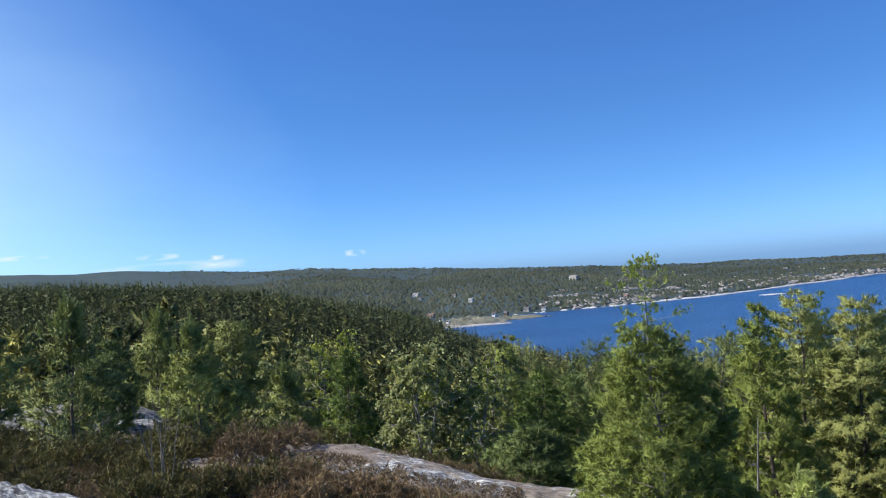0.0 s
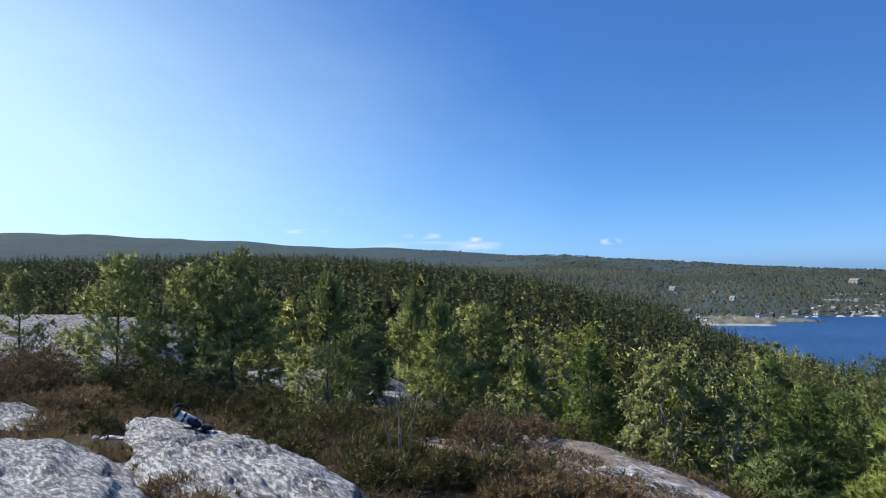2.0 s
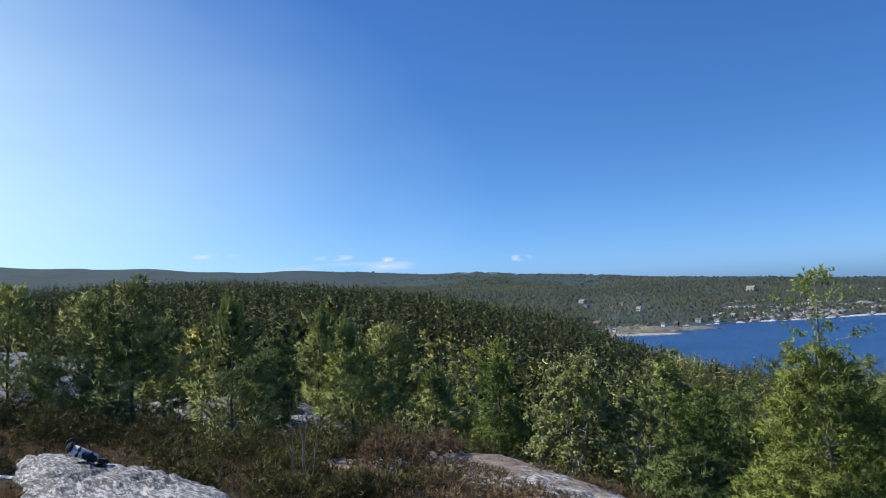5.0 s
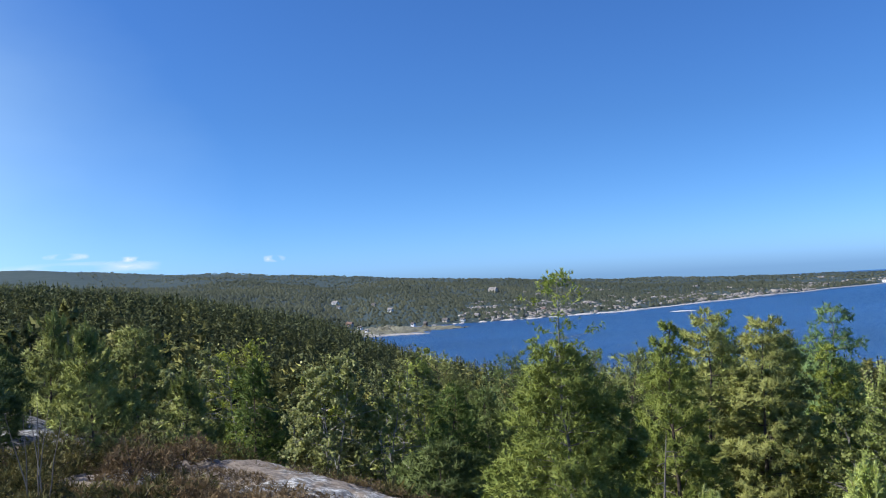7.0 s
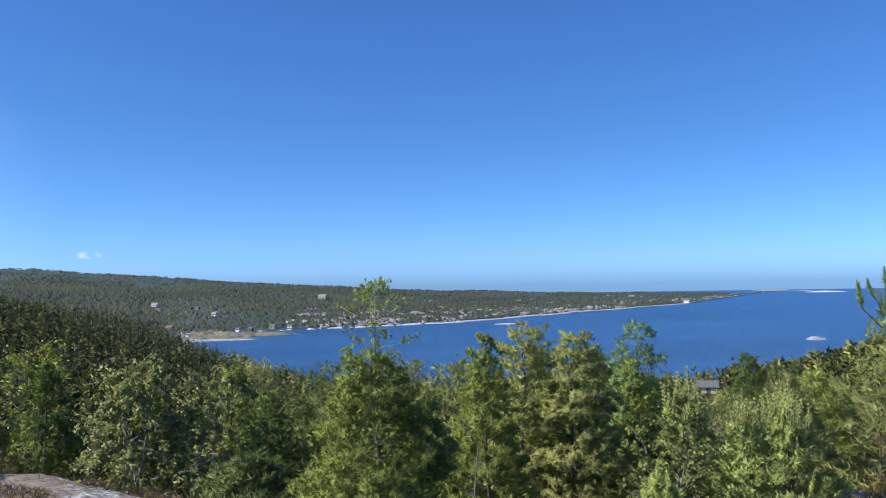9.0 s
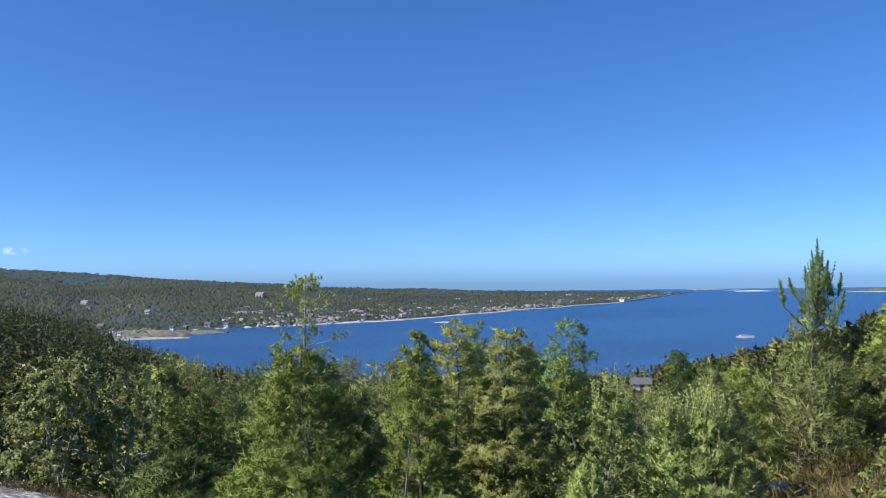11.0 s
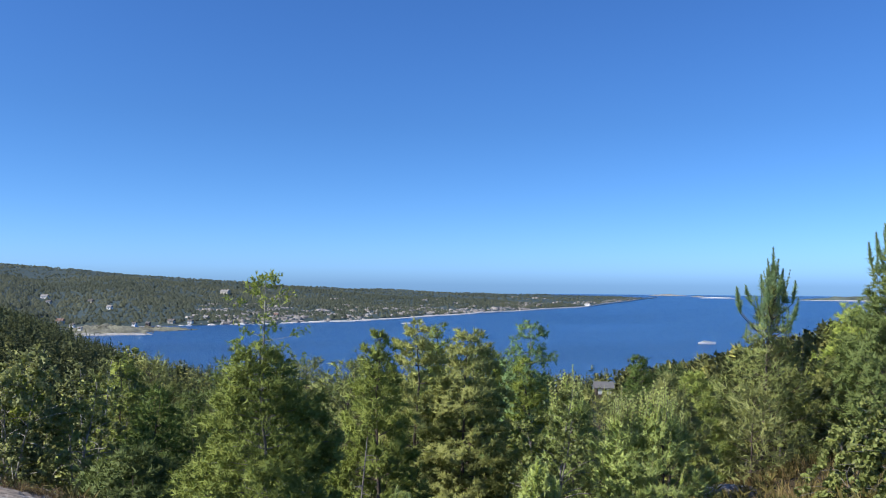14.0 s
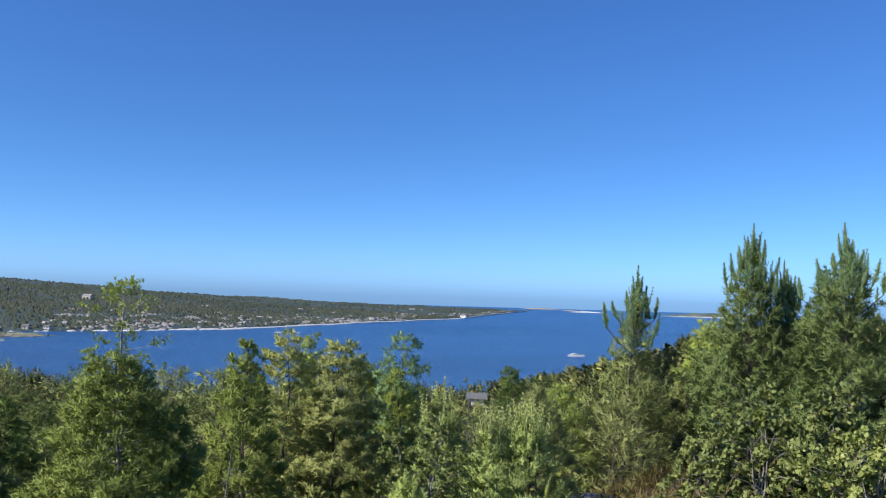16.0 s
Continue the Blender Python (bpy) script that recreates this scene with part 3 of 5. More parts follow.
            tufts(shoots, q, np.repeat([[0, 0, 1.2]], 8, 0), np.linspace(0.8, 0.45, 8)[:, None, None] * tuft, r, 10, 0.55, bold + 0.03)
        tagged(mesh_ob("shoot_mass", *shoots.arrays(), shoot_m or M_SHOOT, root, "pale yellow-green upright new shoots"), kind="stuff")
    tagged(mesh_ob("branchwork", *limbs.arrays(), bark_m, root), kind="stuff")
    crown.mesh("crown", needles, root)
    return root


def broadleaf(name, x, y, ztop, width, foliage_m, bark_m, label, seed, stems=1, leaf=0.050, count=6500, bare=0.15, weep=0.35, group="", yellow=0.0):
    """Birch, aspen or shrub: ascending limbs, drooping twigs, a leaf at a time."""
    r = np.random.default_rng(seed)
    root = tree_root(name, x, y, label, "tree", group)
    h = ztop - root.location.z
    limbs, crown, gold, ends = Soup(), Soup(), Soup(), []
    for s in range(stems):
        lean = r.normal(0, 0.035, 2) + (np.array([math.cos(s * 2.4), math.sin(s * 2.4)]) * 0.14 if stems > 1 else 0)
        hs = h * (1 if s == 0 else r.uniform(0.72, 0.95))
        line = trunk_line(hs, lean, r)
        wood = Soup()
        tube(wood, line, (0.007 * h + 0.008) * (1 - np.linspace(0, 0.92, len(line))), 6)
        mesh_ob("trunk", *wood.arrays(), bark_m, root, smooth=True)
        nb = int(30 / stems) + 6
        for b in range(nb):
            t = bare + (0.98 - bare) * (b + r.random()) / nb
            c = along(line, np.array([t]))[0]
            a = r.uniform(0, 6.283)
            prof = math.sin(min(1.0, (1.02 - t) / (1.02 - bare)) * 2.2) / 1.0
            ln = max(0.12, 0.52 * width * prof * r.uniform(0.6, 1.15))
            el = r.uniform(0.25, 0.9) * (0.6 + 0.6 * t)
            d = np.array([math.cos(a) * math.cos(el), math.sin(a) * math.cos(el), math.sin(el)])
            br = curve_branch(c, d, ln, -0.25 - weep * r.random())
            tube(limbs, br, 0.004 * h * (1.1 - t) * np.linspace(1, 0.25, 5) + 0.002, 3)
            for q in along(br, r.uniform(0.3, 1.0, 6)):
                dd = unit(r.normal(size=3) + np.array([0, 0, -weep])) * r.uniform(0.15, 0.42) * width * 0.42
                ends.append((q, q + dd))
    ends = np.array(ends)
    per = max(4, count // len(ends))
    t = r.uniform(0, 1, (len(ends), per, 1))
    pts = ends[:, None, 0] * (1 - t) + ends[:, None, 1] * t + r.normal(0, 0.024 * width, (len(ends), per, 3))
    pts, heart = gather(pts, 0.16 + 0.07 * width, 0.38)
    outward = 0.8 * heart + 1.7 * pts * np.array([1, 1, 0]) / width + np.array([0, 0, 0.35])
    isgold = np.zeros(len(ends), bool)
    if yellow > 0:
        c = ends[r.integers(len(ends)), 1]
        isgold = np.linalg.norm(ends[:, 1] - c, axis=1) < yellow * width
        leaves(gold, pts[isgold].reshape(-1, 3), leaf, r, way=outward[isgold].reshape(-1, 3))
    leaves(crown, pts[~isgold].reshape(-1, 3), leaf, r, way=outward[~isgold].reshape(-1, 3))
    tagged(mesh_ob("branchwork", *limbs.arrays(), bark_m, root), kind="stuff")
    crown.mesh("crown", foliage_m, root)
    if yellow > 0:
        tagged(gold.mesh("yellow_spray", M_YELLOW, root, "yellowing spray of leaves"), kind="stuff")
    return root


def pine(x, y, ztop, width, seed, label="young Scots pine with open crown rooted among heather", m=None, **kw):
    return conifer("pine_tree", x, y, ztop, width, m or M_PINE, M_BARK, label, seed, group=kw.pop("group", "pines on the hilltop"), **kw)


# young pines behind the bare granite
PL = "pines beside the rock slabs"
pine(-10.87, 10.51, 0.40, 1.8, 11, bare=0.10, group=PL, gathered=0.2, shape=0.6, lift=0.75, density=0.8, per=6, upright=0.5, m=M_HILL_PINE)
pine(-8.85, 10.99, 0.45, 1.7, 12, bare=0.10, group=PL, gathered=0.2, shape=0.6, lift=0.75, density=0.8, per=6, upright=0.5, m=M_HILL_PINE)
pine(-9.62, 10.99, 0.25, 1.7, 13, bare=0.10, group=PL, gathered=0.2, shape=0.6, lift=0.75, density=0.8, per=6, upright=0.5, m=M_HILL_PINE)
pine(-6.50, 10.2, 0.28, 1.5, 14, bare=0.06, shape=1.0, candles=0.30, shoot_m=M_HILL_PINE, group=PL, gathered=0.2, m=M_HILL_PINE, lift=0.8, density=0.8, upright=0.5)
pine(-10.25, 13.69, -0.17, 1.5, 15, bare=0.15, group=PL, gathered=0.2, m=M_HILL_PINE)
pine(-8.95, 15.72, -0.76, 1.4, 16, m=M_PINE_DARK, group=PL, gathered=0.2)
pine(-5.82, 12.82, -0.16, 1.6, 17, shape=1.0, candles=0.34, shoot_m=M_HILL_PINE, group=PL, gathered=0.2, lift=0.7, upright=0.5, m=M_HILL_PINE)
pine(-9.05, 17.93, 0.0, 1.8, 18, shape=0.95, candles=0.3, shoot_m=M_HILL_PINE, group=PL, gathered=0.2, m=M_HILL_PINE, lift=0.7)
pine(-7.43, 18.65, -0.68, 1.9, 19, group=PL, gathered=0.2, m=M_HILL_PINE, shape=0.45)
pine(-14.2, 11.3, 0.35, 1.1, 20, group=PL, gathered=0.2, bare=0.2, density=0.7, m=M_HILL_PINE)
pine(-7.7, 13.0, -0.9, 1.3, 21, group=PL, gathered=0.2, m=M_PINE_DARK)
pine(-4.6, 13.6, -1.1, 1.2, 22, shape=1.0, candles=0.25, shoot_m=M_HILL_PINE, group=PL, gathered=0.2, m=M_HILL_PINE)
# birches and mixed young trees below the ledge
BL = "birches below the ledge"
BT = "slender birch with small green leaves below the granite ledge"
broadleaf("birch_tree", -5.05, 15.25, -0.96, 1.7, M_BIRCH, M_BIRCH_BARK, "birch with yellow-green leaves among pines", 31, stems=2, count=6500, group=BL)
broadleaf("birch_tree", -4.78, 17.41, -0.94, 1.8, M_YELLOW, M_BIRCH_BARK, "birch with yellowing crown among dark conifers", 32, stems=2, count=6000, group=BL)
conifer("spruce_tree", -3.73, 14.59, -1.19, 1.1, M_SPRUCE, M_BARK, "small dark spruce among birches", 33, bare=0.03, per=7, lift=0.0, droop=-0.1, tuft=0.10, density=1.0)
broadleaf("birch_tree", -2.18, 13.37, -1.0, 2.2, M_BIRCH, M_BIRCH_BARK, "leafy birch with one yellow spray beside the granite ledge", 34, stems=3, count=15000, yellow=0.2, group=BL)
broadleaf("birch_tree", -1.30, 13.47, -1.46, 1.6, M_ASPEN, M_BIRCH_BARK, BT, 35, stems=2, count=7500, group=BL)
pine(-0.94, 18.01, -1.49, 1.5, 36)
broadleaf("birch_tree", -1.35, 15.9, -1.15, 1.5, M_BIRCH, M_BIRCH_BARK, BT, 37, stems=2, group=BL)
broadleaf("birch_tree", -0.95, 17.93, -1.4, 1.4, M_ASPEN, M_BIRCH_BARK, BT, 38, group=BL)
conifer("spruce_tree", -0.17, 13.95, -1.69, 1.7, M_SPRUCE, M_BARK, "bushy dark spruce on the slope", 39, bare=0.03, per=7, lift=0.05, droop=-0.1, tuft=0.09, density=0.9)
pine(0.54, 14.94, -1.95, 1.6, 40, m=M_PINE_DARK)
pine(-0.35, 11.3, -2.2, 1.4, 41, m=M_PINE_DARK)
pine(1.9, 13.1, -2.1, 1.6, 42, m=M_PINE)


def larch(x, y, ztop, width, seed):
    """Dense below, with a bare thin leader and a few arms above."""
    root = conifer("larch_tree", x, y, -0.62, width, M_LARCH, M_GREY_BARK, "bushy larch with thin bare leader above its crown", seed, bare=0.03, whorls=17, per=8,
                   lift=0.3, droop=-0.18, tuft=0.066, density=0.95, shape=0.62, needle=0.24, k=8)
    r = np.random.default_rng(seed + 500)
    z0 = -1.2 - root.location.z
    z1 = ztop - root.location.z
    wood, green = Soup(), Soup()
    line = np.stack([np.linspace(0, 0.02, 6), np.linspace(0, -0.02, 6), np.linspace(z0, z1, 6)], -1)
    tube(wood, line, np.linspace(0.018, 0.004, 6), 5)
    P = []
    for t, a, ln in ((0.26, 0.2, 0.40), (0.32, 3.0, 0.30), (0.38, 0.7, 0.28), (0.44, 3.6, 0.34), (0.50, 5.9, 0.46), (0.54, 2.6, 0.24), (0.60, 0.3, 0.16)):
        br = curve_branch(along(line, np.array([t]))[0], np.array([math.cos(a), math.sin(a), 0.12]), ln, 0.1)
        tube(wood, br, np.linspace(0.004, 0.002, 5), 3)
        P.append(along(br, r.uniform(0.6, 1.08, 14)) + r.normal(0, 0.03, (14, 3)))
    for i in range(26):
        t, a = r.uniform(0.18, 0.72), r.uniform(0, 6.28)
        br = curve_branch(along(line, np.array([t]))[0], np.array([math.cos(a), math.sin(a), 0.1]), r.uniform(0.03, 0.13), 0.1)
        tube(wood, br, np.linspace(0.003, 0.0015, 5), 3)
        P.append(along(br, r.uniform(0.3, 1.05, 2)))
    for i in range(22):
        t, a = r.uniform(0.70, 1.0), r.uniform(0, 6.28)
        ln = 0.40 * (1.06 - t) / 0.34 * r.uniform(0.4, 1.15) + 0.04
        br = curve_branch(along(line, np.array([t]))[0], np.array([math.cos(a), math.sin(a), 0.35]), ln, 0.12)
        tube(wood, br, np.linspace(0.003, 0.0015, 5), 3)
        P.append(along(br, r.uniform(0.45, 1.05, 7)) + r.normal(0, 0.02, (7, 3)))
    P = np.concatenate(P)
    tufts(green, P, r.normal(size=P.shape) + np.array([0, 0, 0.5]), 0.046, r, 8, 1.0, 0.24)
    mesh_ob("leader", *wood.arrays(), M_PALE_BARK, root, "thin bare grey leader")
    tagged(mesh_ob("leader_needles", *green.arrays(), M_LARCH, root, "sparse pale green needles"), kind="stuff")


larch(0.93, 8.08, 0.02, 2.0, 50)
# pines in the middle of the slope
pine(3.03, 11.74, -0.77, 1.55, 51, m=M_LARCH, density=1.15, shape=0.75, lift=0.5, needle=0.2, k=9)
TB = "Scots pine with tiered olive-brown branches on the slope"
pine(4.35, 14.3, -0.74, 1.7, 52, label=TB, m=M_PINE_OLIVE, lift=0.12, shape=0.55, whorls=14, per=7, flat=0.16, density=1.3, upright=0.5)
pine(5.05, 14.0, -0.90, 2.1, 53, label=TB, m=M_PINE_OLIVE, lift=0.12, shape=0.5, whorls=14, per=7, flat=0.16, density=1.2, upright=0.5)
pine(5.7, 15.6, -1.55, 1.9, 68, label=TB, m=M_PINE_OLIVE, lift=0.12, shape=0.5, whorls=14, per=7, flat=0.16, density=1.2, upright=0.5)
pine(7.32, 18.52, -1.6, 2.0, 54, m=M_PINE, shape=0.6, tuft=0.13)
conifer("larch_tree", 7.45, 16.84, -0.84, 1.7, M_SPRUCE_PALE, M_GREY_BARK, "thin sparse larch standing above the pines", 55, bare=0.30, per=6, lift=0.15, droop=-0.22, tuft=0.11, density=0.75, shape=0.45, whorls=13, gathered=0.2)
conifer("spruce_tree", 7.46, 16.28, -1.63, 1.5, M_LARCH, M_BARK, "bright green young spruce on the slope", 56, bare=0.02, per=7, lift=0.25, droop=-0.05, tuft=0.09)
CG = "young pines with long upright shoots"
CL = "bushy young pine with pale upright shoots"
for cx, cy, cz, cw, cs, cc in ((6.50, 12.4, -1.42, 1.6, 57, 0.58), (6.78, 11.15, -1.62, 1.5, 58, 0.58), (7.26, 10.9, -1.50, 1.7, 59, 0.62), (1.48, 8.99, -2.14, 0.7, 60, 0.22), (4.17, 8.69, -2.05, 0.8, 61, 0.24), (2.7, 9.2, -2.45, 0.7, 62, 0.2)):
    pine(cx, cy, cz, cw, cs, label=CL, m=M_CANDLE, candles=cc, group=CG, shoot_m=M_SHOOT_PALE, bold=0.27, bare=0.02, lift=0.8, tuft=0.09, density=1.0, shape=0.55, upright=0.6)
SG = "leafy shrubs on the slope"
SL = "leafy light green shrub on the slope"
broadleaf("shrub", 5.37, 10.89, -1.52, 1.6, M_ASPEN, M_GREY_BARK, SL, 63, stems=3, count=11000, leaf=0.045, bare=0.03, weep=0.1, group=SG)
broadleaf("shrub", 7.60, 6.64, -0.98, 1.6, M_ASPEN, M_GREY_BARK, SL, 64, stems=4, count=15000, leaf=0.055, bare=0.03, weep=0.15, group=SG)
broadleaf("shrub", 8.05, 6.11, -0.98, 1.6, M_ASPEN, M_GREY_BARK, SL, 65, stems=4, count=15000, leaf=0.055, bare=0.03, weep=0.15, group=SG)
broadleaf("shrub", 7.88, 7.79, -1.49, 1.4, M_ASPEN, M_GREY_BARK, SL, 66, stems=3, count=11000, leaf=0.055, bare=0.03, weep=0.15, group=SG)
broadleaf("shrub", 7.52, 5.16, -1.17, 1.4, M_ASPEN, M_GREY_BARK, SL, 67, stems=3, count=11000, leaf=0.055, bare=0.03, weep=0.15, group=SG)
# tall pines that rise over the sea
TG = "tall pines against the sea"
TL = "tall young Scots pine with upright shoots at its top"
pine(15.30, 18.55, 0.98, 3.0, 70, label=TL, m=M_HILL_PINE, candles=0.85, bold=0.2, bare=0.14, per=5, tuft=0.16, density=0.6, group=TG, shape=0.95, lift=0.7)
pine(17.74, 16.29, 2.18, 3.9, 71, label=TL, m=M_PINE_DARK, candles=0.80, bare=0.08, per=6, tuft=0.17, density=0.85, group=TG, lift=0.75, shape=0.9, upright=0.5)
pine(19.08, 16.3, 1.22, 3.2, 72, label=TL, m=M_PINE_DARK, candles=0.70, bare=0.08, per=6, tuft=0.17, density=0.85, group=TG, lift=0.75, shape=0.9, upright=0.5)
pine(17.77, 13.16, 1.97, 3.6, 73, label=TL, m=M_PINE_DARK, candles=0.80, bare=0.08, per=6, tuft=0.17, density=0.85, group=TG, lift=0.75, shape=0.9, upright=0.5)
pine(21.42, 16.62, 1.11, 2.6, 74, label="dark dense pine behind taller pines", m=M_SPRUCE, bare=0.08, tuft=0.16, group=TG)
broadleaf("birch_tree", 16.75, 18.65, -1.4, 2.6, M_BIRCH, M_BIRCH_BARK, "birch with white trunk among pines", 75, count=7000, leaf=0.075)
pine(18.66, 19.62, -2.2, 2.6, 76, m=M_PINE_OLIVE, tuft=0.14)
pine(21.14, 21.42, -0.72, 2.8, 77, tuft=0.19)
pine(12.6, 17.9, -2.3, 2.4, 78, m=M_PINE, tuft=0.14)
pine(10.2, 15.2, -2.0, 2.0, 79, m=M_PINE_OLIVE, tuft=0.16)
conifer("spruce_tree", 23.62, 38.34, -3.72, 3.2, M_SPRUCE, M_BARK, "bushy dark spruce on the slope", 81, bare=0.03, per=7, lift=0.1, droop=-0.1, tuft=0.24, density=0.8)
pine(7.05, 22.94, -1.25, 1.6, 82, tuft=0.16)

rp = np.random.default_rng(501)
for i in range(20):
    a, d = math.radians(-4 + 50 * (i + rp.uniform(-0.3, 0.3)) / 20), rp.uniform(20, 28)
    tx, ty = d * math.sin(a), d * math.cos(a)
    low = -6.6 if abs(math.degrees(a) - 29) < 4 else -5.6
    top = d * math.tan(math.radians(low + rp.uniform(-1.6, 0.3)))
    hh = top - float(ground(tx, ty))
    pine(tx, ty, top, 0.62 * hh + 0.6, 510 + i, label="mixed green pine on the wooded slope", m=(M_PINE_DARK, M_PINE_OLIVE, M_HILL_PINE, M_PINE_DARK)[i % 4], tuft=0.19, density=0.5, per=6, lift=0.4, shape=0.55, bare=0.05, group="pines on the slope", k=6)


def dead_tree(x, y, ztop, seed):
    r = np.random.default_rng(seed)
    root = tree_root("dead_tree", x, y, "thin dead grey tree with bare twigs", "dead tree")
    h = ztop - root.location.z
    s, tw = Soup(), Soup()
    line = np.stack([np.linspace(-0.12, 0.05, 8), np.zeros(8), np.linspace(0, h, 8)], -1)
    tube(s, line, np.linspace(0.028, 0.004, 8), 5)
    for i in range(16):
        a, t = r.uniform(0, 6.28), r.uniform(0.3, 0.95)
        tube(tw, curve_branch(along(line, np.array([t]))[0], np.array([math.cos(a), math.sin(a), 0.2]), r.uniform(0.08, 0.3), -0.2), np.linspace(0.006, 0.002, 5), 3)
    mesh_ob("trunk", *s.arrays(), M_GREY_BARK, root)
    tagged(mesh_ob("twig_work", *tw.arrays(), M_GREY_BARK, root), kind="stuff")


dead_tree(2.42, 10.2, -1.98, 80)


# ---- woods: many small trees, nearest ones finest ----
def under_crest(x, y, h, r, slack=0.25):
    """Trims the trees to the skyline of the near woods, a little unevenly."""
    d, az = np.hypot(x, y), np.degrees(np.arctan2(x, y))
    return np.minimum(h, d * np.tan(np.radians(crest(az) + r.uniform(-0.45, slack, len(x)))) - ground(x, y))


def add_tone(ob, tone):
    at = ob.data.attributes.new("tone", "FLOAT", "POINT")
    at.data.foreach_set("value", tone.astype(np.float32))


def woods(name, label, x, y, h, w, boughs, per, bit, material, seed, spruce=0.5, trunks=False):
    """A stand of trees in one mesh. Each tree has tiers of boughs; each bough carries per sprays of needles, or with per 0 is one drooping frond."""
    r = np.random.default_rng(seed)
    h = under_crest(x, y, h, r)
    ok = h > 1.3
    x, y, h, w = x[ok], y[ok], h[ok], np.minimum(w[ok], 0.8 * h[ok])
    n, k = len(x), boughs
    base = np.stack([x, y, ground(x, y) - 0.2], -1)
    conical = (r.random((n, 1)) < spruce).astype(float)
    tone = np.clip(np.where(conical[:, 0] > 0, r.normal(0.22, 0.16, n), r.normal(0.60, 0.2, n)) + np.where(r.random(n) < 0.06, 0.4, 0), 0, 1)
    low = 0.04 * conical + 0.22 * (1 - conical)
    t = low + (0.97 - low) * (np.arange(k) + r.uniform(0, 0.9, (n, k))) / k
    u = (t - low) / (1 - low)
    prof = conical * (1.03 - u) ** 0.85 + (1 - conical) * np.sqrt(np.clip(1.02 - u, 0, 1)) * np.minimum(1, 0.55 + 1.4 * u)
    R = 0.5 * w[:, None] * prof * r.uniform(0.62, 1.18, (n, k))
    a = 2.4 * np.arange(k) + r.uniform(0, 6.28, (n, 1)) + r.normal(0, 0.4, (n, k))
    tilt = conical * r.normal(-0.42, 0.12, (n, k)) + (1 - conical) * r.normal(0.22, 0.22, (n, k))
    hub = np.stack([0 * t, 0 * t, t * h[:, None]], -1) + base[:, None]
    out = np.stack([np.cos(a), np.sin(a), tilt], -1)
    side = np.stack([-np.sin(a), np.cos(a), 0 * a], -1)
    tip = hub + out * R[..., None]
    soup = Soup()
    if per:
        f = r.uniform(0.35, 1.05, (n, k, per, 1))
        p = hub[:, :, None] * (1 - f) + tip[:, :, None] * f + side[:, :, None] * (R[..., None, None] * (1.15 - f) * r.normal(0, 0.33, (n, k, per, 1)))
        p = p + r.normal(0, 1, p.shape) * np.array([0.10, 0.10, 0.16]) * bit * 2.0
        d = unit(out[:, :, None] + np.array([0, 0, 0.35]) + 0.55 * r.normal(size=p.shape))
        s = unit(np.cross(d, r.normal(size=p.shape) * 0.6 + np.array([0, 0, 1.0])))
        sz = bit * r.uniform(0.6, 1.4, (n, k, per, 1))
        v = np.stack([p - d * sz * 0.6 - s * sz * 0.30, p - d * sz * 0.6 + s * sz * 0.30, p + d * sz * 0.8], 3).reshape(-1, 3)
        reps = k * per * 3
    else:
        lift = np.array([0, 0, 1.0]) * (R * (0.30 + 0.25 * conical))[..., None]
        half = (R * r.uniform(0.30, 0.62, (n, k)))[..., None]
        v = np.stack([hub + lift, tip - side * half, tip + side * half], 2).reshape(-1, 3)
        reps = k * 3
    way = unit(out * np.array([1, 1, 0.3]) + np.array([0, 0, 0.45]))
    way = np.repeat(way[:, :, None], max(per, 1), 2)
    way = np.repeat(unit(way + 0.4 * r.normal(size=way.shape)).reshape(-1, 3), 3, 0)
    soup.add(v, np.arange(len(v)).reshape(-1, 3), way)
    tones = [np.repeat(tone, reps)]
    spire = np.stack([base + np.stack([0.05 * w, 0 * h, 0.84 * h], -1), base + np.stack([-0.03 * w, 0.05 * w, 0.84 * h], -1), base + np.stack([0 * h, 0 * h, 1.0 * h], -1)], 1).reshape(-1, 3)
    soup.add(spire, np.arange(len(spire)).reshape(-1, 3), np.repeat(unit(r.normal(size=(n, 3)) + np.array([0, 0, 0.5])), 3, 0))
    tones.append(np.repeat(tone, 3))
    ob = soup.mesh(name, material)
    add_tone(ob, np.concatenate(tones))
    if trunks:
        wood = Soup()
        for b_, hh in zip(base, h):
            tube(wood, b_ + np.array([[0, 0, -0.3], [0.02 * hh, 0, 0.45 * hh], [0.01 * hh, 0.01 * hh, 0.9 * hh]]), np.array([0.013, 0.009, 0.003]) * hh, 4)
        tagged(mesh_ob("wood_trunks", *wood.arrays(), M_GREY_BARK), "grey trunks of young trees on the hillside", "trunks", kind="stuff")
    return tagged(ob, label, "woods", kind="stuff")


